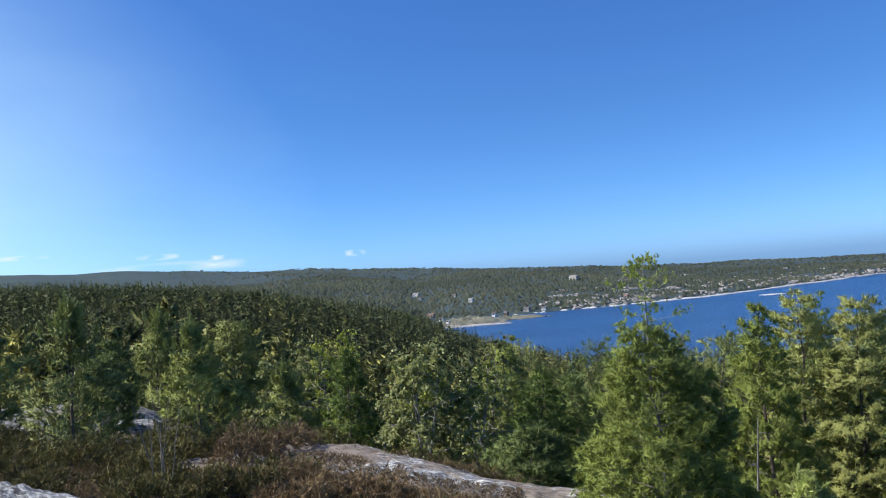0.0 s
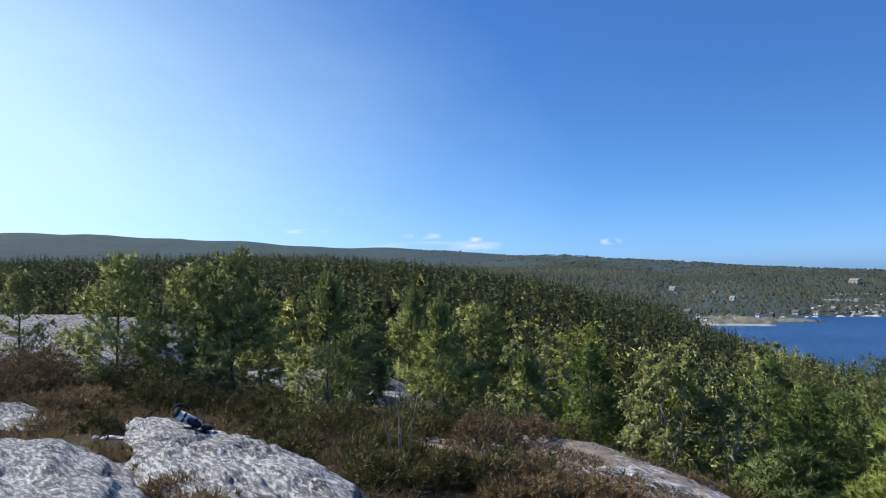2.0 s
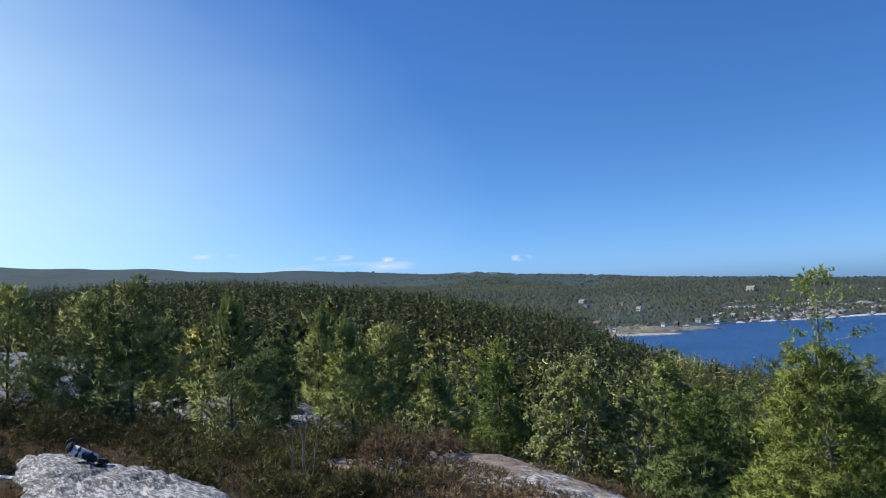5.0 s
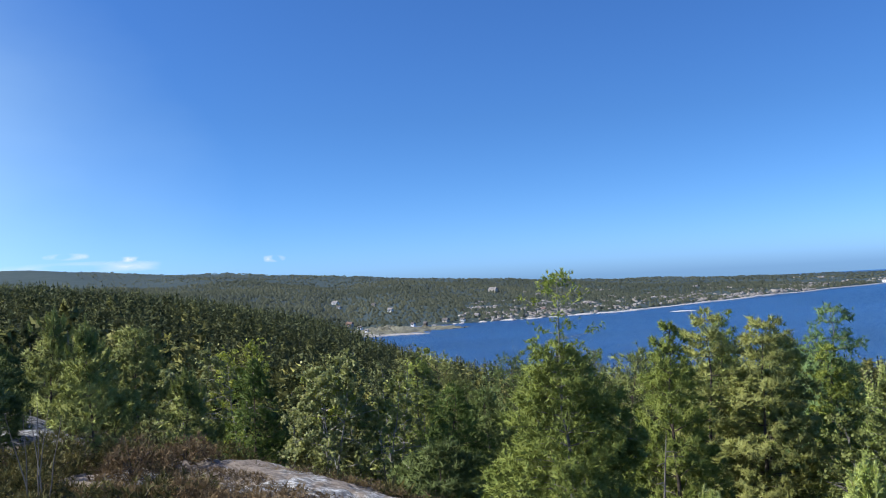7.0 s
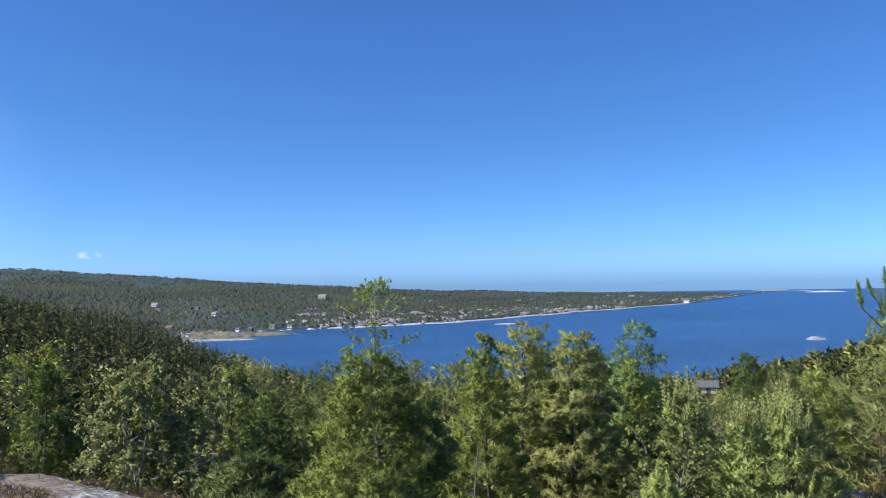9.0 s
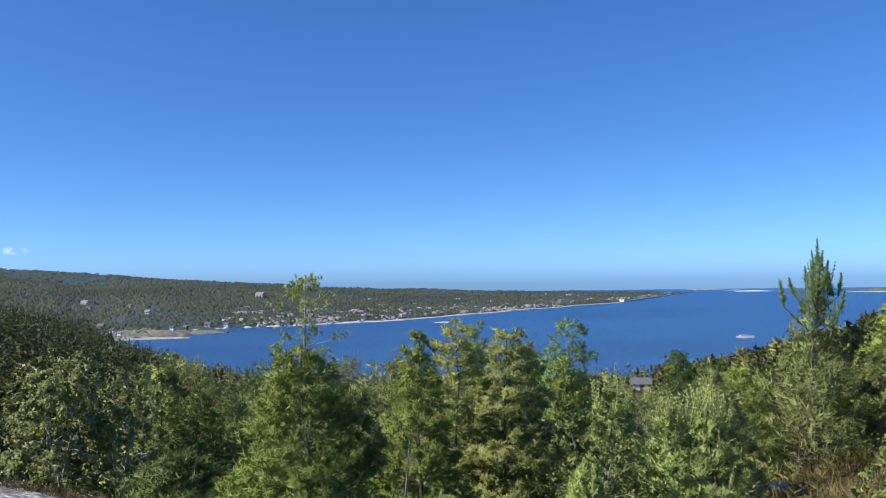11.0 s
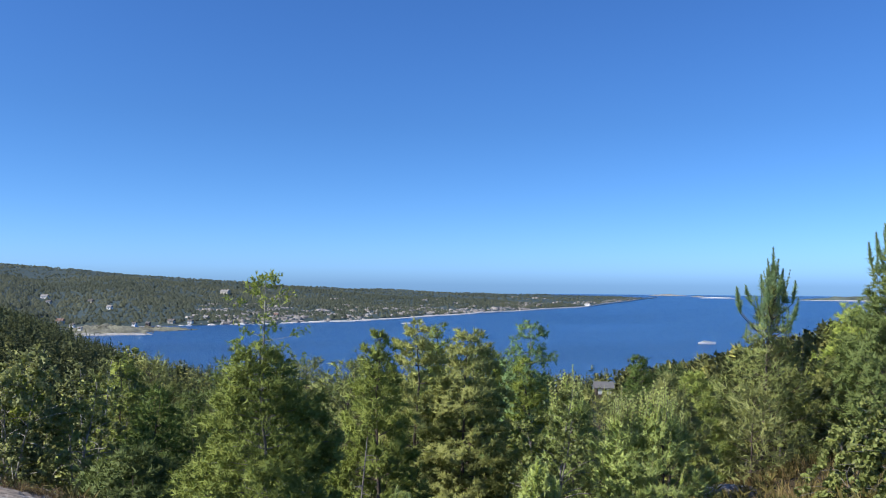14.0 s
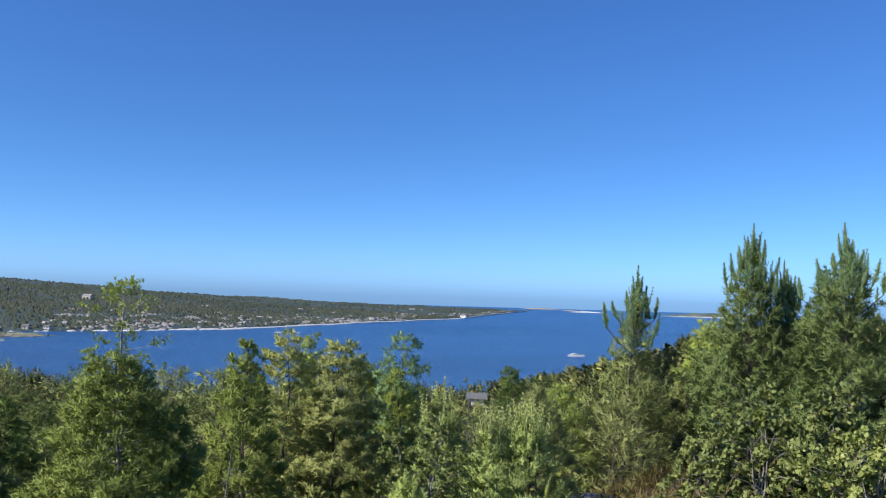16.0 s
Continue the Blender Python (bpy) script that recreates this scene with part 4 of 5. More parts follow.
def far_woods(label, x, y, h, w, seed):
    """Far forest: a slim uneven spire for each tree."""
    r = np.random.default_rng(seed)
    n, sides = len(x), 3
    base = np.stack([x, y, ground(x, y) - 0.5], -1)
    a = r.uniform(0, 6.28, (n, 1)) + np.arange(sides) * 6.283 / sides + r.normal(0, 0.25, (n, sides))
    rad = 0.5 * w[:, None] * r.uniform(0.7, 1.3, (n, sides))
    foot = np.stack([rad * np.cos(a), rad * np.sin(a), h[:, None] * r.uniform(0.0, 0.15, (n, sides))], -1) + base[:, None]
    top = base + np.stack([r.normal(0, 0.06, n) * w, r.normal(0, 0.06, n) * w, h], -1)
    v = np.concatenate([foot, top[:, None]], 1).reshape(-1, 3)
    i = np.arange(n)[:, None] * 4
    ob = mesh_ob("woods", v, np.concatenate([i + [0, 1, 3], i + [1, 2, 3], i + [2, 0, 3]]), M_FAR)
    out = v.reshape(n, -1, 3) - base[:, None]
    way = unit(out * np.array([0.25, 0.25, 0]) + np.array([0, 0, 1.0]) + 0.10 * r.normal(size=(n, 1, 3))).reshape(-1, 3)
    at = ob.data.attributes.new("custom_normal", "FLOAT_VECTOR", "POINT")
    at.data.foreach_set("vector", way.astype(np.float32).ravel())
    add_tone(ob, np.repeat(np.clip(r.normal(0.45, 0.20, n) + 0.28 * np.sin(x / 90.0) * np.sin(y / 120.0), 0, 1), 4))
    return tagged(ob, label, "woods", kind="stuff")


def scatter(n, r0, r1, a0, a1, keep, seed):
    r = np.random.default_rng(seed)
    rad = np.sqrt(r.uniform(r0 * r0, r1 * r1, n))
    az = np.radians(r.uniform(a0, a1, n))
    x, y = rad * np.sin(az), rad * np.cos(az)
    ok = keep(x, y, np.degrees(az), rad, ground(x, y), r.random(n))
    return x[ok], y[ok]


def clear_of_rock(x, y, az, r, z, u):
    """Trees stand off the bare hilltop and its stone slopes."""
    bare = (az < -38) & (r < 48) | (az < -8) & (r < 24) | (abs(az - 29.1) < 0.7 + 60 / r) & (r < 212)
    return (~bare) & (z > SEA + 0.8)


def size(n, lo, hi, seed, ratio=0.42):
    r = np.random.default_rng(seed)
    h = r.uniform(lo, hi, n) * r.uniform(0.8, 1.1, n)
    return h, h * ratio * r.uniform(0.75, 1.25, n)


x, y = scatter(300, 27, 46, -36, 62, clear_of_rock, 101)
h, w = size(len(x), 2.2, 4.2, 102, 0.62)
woods("woods", "young mixed pine and birch wood on the hillside", x, y, h, w, 28, 22, 0.20, M_SLOPE, 103, 0.35, True)
for count, r0, r1, lo, hi, boughs, per, bit, sd in ((640, 44, 82, 3.6, 6.8, 26, 11, 0.34, 104), (1200, 82, 130, 4.5, 8.0, 22, 6, 0.55, 125)):
    x, y = scatter(count, r0, r1, -64, 64, clear_of_rock, sd)
    h, w = size(len(x), lo, hi, sd + 1, 0.52)
    woods("woods", "mixed green pine wood falling to the shore", x, y, h, w, boughs, per, bit, M_SLOPE, sd + 2, 0.5)
for count, r0, r1, a0, a1, lo, hi, ratio, boughs, per, bit, sd, leaf_m in (
        (2100, 130, 260, -64, -4, 4.5, 8.5, 0.44, 22, 4, 0.58, 107, M_WOODS), (2000, 130, 260, -4, 64, 4.5, 8.0, 0.5, 22, 3, 0.72, 140, M_SLOPE),
        (5600, 260, 480, -64, -4, 5.5, 10.5, 0.44, 20, 0, 1, 131, M_WOODS), (4000, 260, 480, -4, 64, 5.5, 9.5, 0.5, 20, 0, 1, 144, M_SLOPE), (6000, 480, 1000, -64, 2, 7, 12, 0.45, 12, 0, 1, 110, M_WOODS)):
    x, y = scatter(count, r0, r1, a0, a1, clear_of_rock, sd)
    h, w = size(len(x), lo, hi, sd + 1, ratio)
    woods("woods", "dense dark pine and spruce forest" if leaf_m == M_WOODS else "mixed green wood above the shore", x, y, h, w, boughs, per, bit, leaf_m, sd + 2, 0.7 if leaf_m == M_WOODS else 0.4)


def on_far_shore(x, y, az, r, z, u):
    stone = np.sin(x / 47.0 + 0.7) * np.sin(y / 39.0 + x / 90.0) + 0.5 * np.sin(x / 19.0) * np.sin(y / 16.0)
    d = r - far_shore(az)
    rocky = (az > 1) & (stone > 0.30 + d / 700.0)
    return (z > SEA + 2.0) & (d > 14) & ~(rocky & (u < 0.93))


def thinning_west(x, y, az, r, z, u):
    """Single trees fade out on the farthest hills."""
    return on_far_shore(x, y, az, r, z, u) & (az > -10 - 16 * u)


DW = "distant wooded hills with pale granite clearings"
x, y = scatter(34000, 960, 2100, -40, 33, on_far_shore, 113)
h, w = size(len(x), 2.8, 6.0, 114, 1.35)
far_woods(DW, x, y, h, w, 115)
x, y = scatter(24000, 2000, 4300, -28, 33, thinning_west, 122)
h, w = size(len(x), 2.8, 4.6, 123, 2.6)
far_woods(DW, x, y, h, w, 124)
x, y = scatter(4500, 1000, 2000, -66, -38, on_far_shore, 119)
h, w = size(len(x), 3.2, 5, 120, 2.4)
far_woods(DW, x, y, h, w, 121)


# ---- rock, heath and small things on the hilltop ----
def mound(name, x, y, a, b, turn, height, z0, material, label, seed, category="rock", rough=0.12, power=2.2, kind="", n=64, rings=26, edge=0.16, fine=0.0, dip=0.0, step=0.0):
    """A whaleback of rock: an uneven dome whose rim sinks into the ground."""
    r = np.random.default_rng(seed)
    ph = r.uniform(0, 6.28, 8)
    t = np.linspace(0, 2 * math.pi, n, endpoint=False)
    rim = 1 + edge * (np.sin(2 * t + ph[0]) * 0.5 + np.sin(3 * t + ph[1]) * 0.5 + np.sin(5 * t + ph[2]) * 0.35 + np.sin(11 * t + ph[3]) * 0.2 + np.sin(19 * t + ph[4]) * 0.12)
    verts = [(0.0, 0.0, height)]
    for i in range(1, rings + 1):
        q = i / rings
        for k in range(n):
            u, v = a * q * rim[k] * math.cos(t[k]), b * q * rim[k] * math.sin(t[k])
            z = height * (1 - q ** power) - 0.25 * height * max(0, q - 0.9) * 10
            nz = noise.fractal(Vector((u * 0.9 + seed, v * 0.9, 0.3)), 0.9, 2.2, 5) * rough * height
            nz += abs(noise.noise(Vector((u * 0.45, v * 1.6 + seed, 1.7)))) * -rough * height * 0.9
            if fine:
                nz += noise.fractal(Vector((u * 7.0, v * 7.0, seed)), 0.8, 2.1, 3) * fine
            z += nz
            if step:
                c = z / step + 0.8 * noise.noise(Vector((u * 0.3, v * 0.5, seed + 4.0)))
                z += step * 0.5 * (math.floor(c) + min(1, max(0, (c - math.floor(c) - 0.72) / 0.28)) - c)
            verts.append((u, v, z))
    faces = [(0, 1 + k, 1 + (k + 1) % n) for k in range(n)]
    for i in range(rings - 1):
        p, q = 1 + i * n, 1 + (i + 1) * n
        faces += [(p + k, q + k, q + (k + 1) % n, p + (k + 1) % n) for k in range(n)]
    ob = mesh_ob(name, verts, faces, material, smooth=True)
    ob.matrix_world = pose(x, y, z0, 0, dip, turn)
    return tagged(ob, label, category, kind=kind)


# the shade on the boulder is put into this near-black colour
M_DARKROCK = plain("shade_dark_rock", (0.05, 0.048, 0.044), 0.95, 0.4, 6.0)
RL = "pale grey lichened granite slab bare among heather"
g = lambda x, y: float(ground(x, y))
mound("rock_slab", -6.45, 4.35, 4.4, 1.78, -29, 0.34, g(-7.0, 4.9) - 0.06, M_ROCK, RL, 3, n=210, rings=84, fine=0.012, power=4.0, rough=0.22, edge=0.2, step=0.11)
mound("rock_slab", -5.74, 6.66, 3.35, 0.78, -35, 0.36, g(-5.74, 6.66) - 0.02, M_ROCK, "pale grey lichened granite slab with rucksack on it", 5, n=210, rings=84, fine=0.012, power=3.4, rough=0.24, edge=0.22, step=0.11)
mound("rock_slab", -1.95, 8.95, 3.0, 1.0, -22, 0.12, g(-1.95, 8.95) - 0.06, M_LEDGE, "low granite ledge half grown over with brown heather", 9, n=130, rings=50, fine=0.03, edge=0.34, rough=0.55, dip=6.8, step=0.05)
mound("rock_slab", -22.6, 17.4, 7.4, 6.5, -20, 1.0, -1.85, M_MOSSY, "broad bare granite whaleback behind young pines", 12, n=130, rings=60, fine=0.03, rough=0.10, power=3.0)
mound("rock_slab", -11.0, 16.0, 3.2, 1.2, 20, 0.5, g(-11, 16) - 0.05, M_MOSSY, RL, 15, fine=0.03)
mound("rock_slab", -8.1, 13.9, 1.8, 0.8, 10, 0.35, g(-8.1, 13.9) - 0.05, M_MOSSY, RL, 16, fine=0.03)
mound("rock_slab", -9.9, 7.7, 1.3, 0.5, -20, 0.22, g(-9.9, 7.7) - 0.04, M_MOSSY, RL, 17, fine=0.03)
mound("rock_slab", 11.7, 15.4, 1.8, 0.9, 15, 0.28, g(11.7, 15.4), M_LEDGE, "small pale granite outcrop in dry grass", 18, fine=0.03)
mound("rock_slab", -0.2, 6.9, 1.6, 0.7, -15, 0.16, g(-0.2, 6.9) - 0.06, M_LEDGE, RL, 19, fine=0.03)
mound("boulder", -5.6, 6.25, 0.15, 0.12, 10, 0.14, g(-5.6, 6.25) - 0.02, M_ROCK, "small grey boulder at the edge of the slab", 21, "boulder", rough=0.5, n=24, rings=10)
mound("boulder", -4.45, 11.8, 0.34, 0.3, 40, 0.50, g(-4.45, 11.8) - 0.05, M_DARKROCK, "dark shaded boulder beside young trees", 22, "boulder", rough=0.4, n=32, rings=14)
for i, (px, py, ps) in enumerate(((-7.62, 7.20, 0.085), (-7.50, 7.30, 0.07), (-7.74, 7.12, 0.05), (-7.42, 7.40, 0.04), (-7.60, 7.33, 0.035))):
    mound("quartz_stone", px, py, ps, ps * 0.55, 40 + 25 * i, 0.022, g(px, py) + 0.012, M_STONE_WHITE, "flat white quartz stone lying in heather", 30 + i, "stone", rough=0.9, n=24, rings=8, edge=0.5, fine=0.012)


def on_slab(x, y):
    """True on the bare part of the slabs."""
    out = np.zeros_like(x, bool)
    for cx, cy, a, b, turn in ((-6.45, 4.35, 4.4, 1.78, -29), (-5.74, 6.66, 3.35, 0.78, -35), (-22.6, 17.4, 7.4, 6.5, -20), (-1.25, 9.20, 1.3, 0.40, -18), (-2.6, 9.80, 0.6, 0.16, -18), (-7.5, 7.15, 0.6, 0.5, 40)):
        c, s = math.cos(radians(turn)), math.sin(radians(turn))
        u, v = ((x - cx) * c + (y - cy) * s) / a, (-(x - cx) * s + (y - cy) * c) / b
        out |= u * u + v * v < 0.76
    return out


def tuft_field(name, label, n, r0, r1, a0, a1, length, k, material, seed, category, patch, lean=0.55, width=0.12, lift=0.0, low=False):
    r = np.random.default_rng(seed)
    rad = np.sqrt(r.uniform(r0 * r0, r1 * r1, n))
    az = np.radians(r.uniform(a0, a1, n))
    x, y = rad * np.sin(az), rad * np.cos(az)
    clump = np.sin(x * 1.7 + seed) * np.sin(y * 1.9 + 0.6 * x) + 0.5 * np.sin(x * 4.1) * np.sin(y * 3.7 + seed)
    ok = (clump > patch) & ~on_slab(x, y)
    if not low:
        ok &= ~((abs(x + 1.9) < 2.6) & (abs(y - 8.95 + 0.4 * (x + 1.95)) < 0.85))
    x, y, clump = x[ok], y[ok], clump[ok]
    p = np.stack([x, y, surface(x, y) - 0.02 + lift * np.clip(clump - patch, 0, 1) * r.uniform(0, 1, len(x))], -1)
    soup = Soup()
    tufts(soup, p, np.repeat([[0, 0, 1.0]], len(p), 0), length, r, k, lean, width)
    return tagged(mesh_ob(name, *soup.arrays(), material), label, category, kind="stuff")


tuft_field("heather", "brown flowering heather over the hilltop", 27000, 3.2, 17, -64, 6, 0.09, 6, M_HEATHER, 201, "heather", -0.8, 1.0, 0.10, 0.07)
tuft_field("heath", "dark green heath and bilberry scrub", 14000, 5, 26, -64, 10, 0.085, 9, M_HEATH_GREEN, 202, "heath", -0.12, 0.9, 0.2, 0.24)
tuft_field("dry_grass", "tufts of dry yellow grass between rock slabs", 6500, 3.5, 13, -60, 4, 0.13, 12, M_GRASS, 203, "grass", 0.15, 0.6, 0.05)
tuft_field("undergrowth", "low scrub between trees of the slope", 6500, 9, 34, -6, 62, 0.22, 9, M_HEATH_GREEN, 204, "undergrowth", -0.5, 0.8, 0.18, 0.3)
tuft_field("dry_grass", "dry yellow grass among trees of the slope", 1200, 14, 24, 30, 46, 0.3, 10, M_GRASS, 205, "grass", 0.1, 0.4, 0.08)


tuft_field("heather", "low brown heather mat on the granite ledge", 7000, 7.2, 10.2, -28, -3, 0.055, 6, M_HEATHER, 206, "heather", -0.8, 1.0, 0.13, 0.02, True)


def heath_bush(x, y, w, hgt, material, label, seed, n=500):
    r = np.random.default_rng(seed)
    root = empty("heath_bush", x, y, float(surface(x, y)) - 0.03, label=label, category="bush", group="heath bushes on the hilltop")
    d = unit(r.normal(size=(n, 3)))
    d[:, 2] = abs(d[:, 2])
    p = d * np.array([w * 0.5, w * 0.5, hgt]) * r.uniform(0.45, 1.0, (n, 1)) * (1 + 0.15 * np.sin(5 * d[:, :1] + seed))
    s, st = Soup(), Soup()
    tufts(s, p, unit(d + np.array([0, 0, 0.7])), 0.078, r, 9, 0.85, 0.17)
    for i in range(14):
        q = p[r.integers(n)]
        tube(st, np.stack([q * 0.02, q * 0.5 + np.array([0, 0, 0.05]), q * 0.95]), np.array([0.010, 0.007, 0.003]), 3)
    s.mesh("foliage", material, root)
    tagged(mesh_ob("stem_work", *st.arrays(), M_BARK, root), kind="stuff")


BH = "rounded brown heather bush on the hilltop"
GH = "rounded dark green juniper bush on the hilltop"
heath_bush(-11.9, 9.7, 2.0, 0.85, M_HEATHER, BH, 301, 1500)
heath_bush(-10.4, 10.0, 1.2, 0.55, M_HEATH_GREEN, GH, 302)
heath_bush(-9.3, 9.7, 1.5, 0.55, M_HEATH_GREEN, GH, 303)
heath_bush(-8.6, 9.9, 1.4, 0.5, M_HEATH_GREEN, GH, 304)
heath_bush(-7.4, 9.9, 1.3, 0.5, M_HEATH_GREEN, GH, 305)
heath_bush(-9.6, 8.6, 1.2, 0.35, M_HEATHER, BH, 306)
heath_bush(-6.0, 9.3, 1.4, 0.5, M_HEATH_GREEN, GH, 307)
heath_bush(-5.0, 9.6, 1.5, 0.55, M_HEATH_GREEN, GH, 308)
heath_bush(-4.6, 8.3, 1.2, 0.45, M_HEATH_GREEN, GH, 309)
heath_bush(-4.2, 10.4, 1.6, 0.6, M_HEATH_GREEN, GH, 310)
heath_bush(-3.9, 7.0, 1.0, 0.35, M_HEATH_GREEN, GH, 311)
heath_bush(-3.3, 7.6, 0.9, 0.32, M_HEATHER, BH, 312)
heath_bush(-2.6, 7.2, 0.8, 0.28, M_HEATHER, BH, 313)
heath_bush(-4.5, 11.6, 1.0, 0.55, M_BIRCH, "low pale green willow bush among heather", 314)
heath_bush(-5.6, 10.9, 1.5, 0.6, M_HEATH_GREEN, GH, 315)
heath_bush(-3.2, 11.0, 1.3, 0.5, M_HEATH_GREEN, GH, 316)


def dry_stems(x, y, seed):
    r = np.random.default_rng(seed)
    root = empty("dead_sapling", x, y, g(x, y) - 0.03, label="bare pale stems of dead sapling in heather", category="sapling")
    for i in range(6):
        s = Soup()
        a, l = r.uniform(0, 6.28), r.uniform(0.75, 1.15)
        d = np.array([math.cos(a) * 0.22, math.sin(a) * 0.22, 1.0])
        tube(s, np.array([0.02, 0.02, 0]) * i + d * np.linspace(0, l, 6)[:, None] + r.normal(0, 0.008, (6, 3)), np.linspace(0.010, 0.003, 6), 4)
        mesh_ob("stem", *s.arrays(), M_DRY_STEM, root)


rs = np.random.default_rng(77)
for i in range(34):
    a, d = math.radians(rs.uniform(-56, -14)), rs.uniform(7.5, 13.5)
    bx, by = d * math.sin(a), d * math.cos(a)
    if not on_slab(np.array([bx]), np.array([by]))[0] and not (-50 < math.degrees(a) < -36 and d < 10.2):
        heath_bush(bx, by, rs.uniform(0.6, 1.2), rs.uniform(0.2, 0.42), M_HEATHER if i % 2 else M_HEATH_GREEN, BH if i % 2 else GH, 330 + i, 230)

for i, (bx, by) in enumerate(((-5.2, 5.72), (-5.9, 6.05), (-4.6, 5.3), (-6.6, 6.4), (-4.1, 4.95), (-9.0, 10.6), (-10.0, 11.2), (-8.0, 10.7), (-11.2, 11.2))):
    heath_bush(bx, by, 0.75 if i < 5 else 1.5, 0.16 if i < 5 else 0.6, M_HEATHER if i < 5 else M_HEATH_GREEN, BH if i < 5 else GH, 380 + i, 260)
for i in range(12):
    bx, by = rs.uniform(-3.6, -0.6), rs.uniform(7.4, 8.3)
    heath_bush(bx, by - 0.45 * (bx + 2.0), rs.uniform(0.3, 0.7), rs.uniform(0.10, 0.2), M_HEATHER if i % 4 else M_HEATH_GREEN, BH if i % 4 else GH, 400 + i, 110)
dry_stems(-3.95, 7.25, 320)


def rucksack(x, y, z, turn):
    """A narrow pale rucksack slumped on the slab, with black lid, side pocket, straps and belt."""
    root = empty("rucksack", x, y, z, turn, label="pale grey and black rucksack with straps lying on granite", category="rucksack")
    root.scale = (0.85, 0.85, 0.85)
    part("body", box(bmesh.new(), (0.40, 0.17, 0.12), (0.0, 0.0, 0.13), (0, 30, 0), 0.04), M_WHITE, root, smooth=True)
    part("lid", box(bmesh.new(), (0.07, 0.18, 0.13), (-0.165, 0.0, 0.235), (0, 30, 0), 0.025), M_BLACK, root, "black lid", True)
    part("side_pocket", box(bmesh.new(), (0.20, 0.05, 0.09), (0.06, -0.10, 0.10), (0, 30, 0), 0.02), M_BLACK, root, "black side pocket", True)
    part("hip_belt", box(bmesh.new(), (0.16, 0.24, 0.04), (0.22, 0.0, 0.02), (0, 12, 0), 0.018), M_BLACK, root, "black padded belt", True)
    for xx in (-0.07, 0.07):
        part("strap", box(bmesh.new(), (0.035, 0.182, 0.132), (xx, 0.0, 0.13 - 0.577 * xx), (0, 30, 0), 0.01), M_BLACK, root, "black webbing strap", True)
    s = Soup()
    t = np.linspace(0, 3.14, 11)
    tube(s, np.stack([-0.17 + 0.14 * np.cos(t) + 0.10, np.full(11, 0.05), 0.22 + 0.11 * np.sin(t) - 0.25 * 0.14 * np.cos(t)], -1), np.full(11, 0.012), 6)
    mesh_ob("shoulder_strap", *s.arrays(), M_BLACK, root, "black padded shoulder strap", True)


rucksack(-6.55, 7.34, -1.60, 42)


# ---- far shore, islands, houses and boat ----
def polar(az, r):
    return r * math.sin(radians(az)), r * math.cos(radians(az))


def island(name, az, r, a, b, turn, height, material, label, seed, rough=0.4, category="island", **kw):
    x, y = polar(az, r)
    return mound(name, x, y, a, b, turn, height, SEA - 0.1 * height, material, label, seed, category, rough, 1.6, kind="structure", n=48, rings=12, edge=0.3, **kw)


M_SPIT = plain("dry_headland_heath", (0.150, 0.150, 0.110), 0.95, 0.65, 0.11)
island("headland_1", -4.4, 962, 58, 78, 8, 5.0, M_SPIT, "low headland of dry heath and granite", 401, category="headland", rough=1.0)
island("headland_2", -1.5, 960, 42, 20, -6, 3.6, M_SPIT, "narrow point of brown granite", 402, category="headland", rough=0.9)
island("beach_1", -4.4, 882, 40, 9, 12, 1.8, M_BEACH, "pale gravel beach along the headland", 403, category="beach")
island("beach_2", -2.6, 878, 13, 7, 5, 1.6, M_BEACH, "pale gravel beach along the headland", 404, category="beach")
island("beach_3", -6.1, 905, 18, 9, 12, 1.5, M_BEACH, "pale gravel beach along the headland", 405, category="beach")
island("reef", 15.7, 1095, 17, 4, -14, 1.4, M_SAND, "low pale reef in the water", 406, category="reef")
island("skerry_1", 36.3, 3750, 75, 16, -35, 6, M_SAND, "low pale skerry far out", 407, category="skerry")
island("skerry_2", 33.2, 4500, 110, 20, -30, 8, M_SHORE, "low pale skerry far out", 408, category="skerry")
island("skerry_3", 35.2, 4100, 40, 10, -30, 5, M_SHORE, "low pale skerry far out", 409, category="skerry")
M_ISLE = plain("wooded_isle", (0.085, 0.105, 0.085), 0.95, 0.5, 0.02)
island("isle_1", 45.6, 3500, 230, 90, -42, 18, M_ISLE, "wooded island far out at sea", 410, rough=0.3)
island("isle_shore", 44.9, 3390, 190, 25, -44, 3, M_SAND, "pale rocky shore of the island", 411, category="shore")


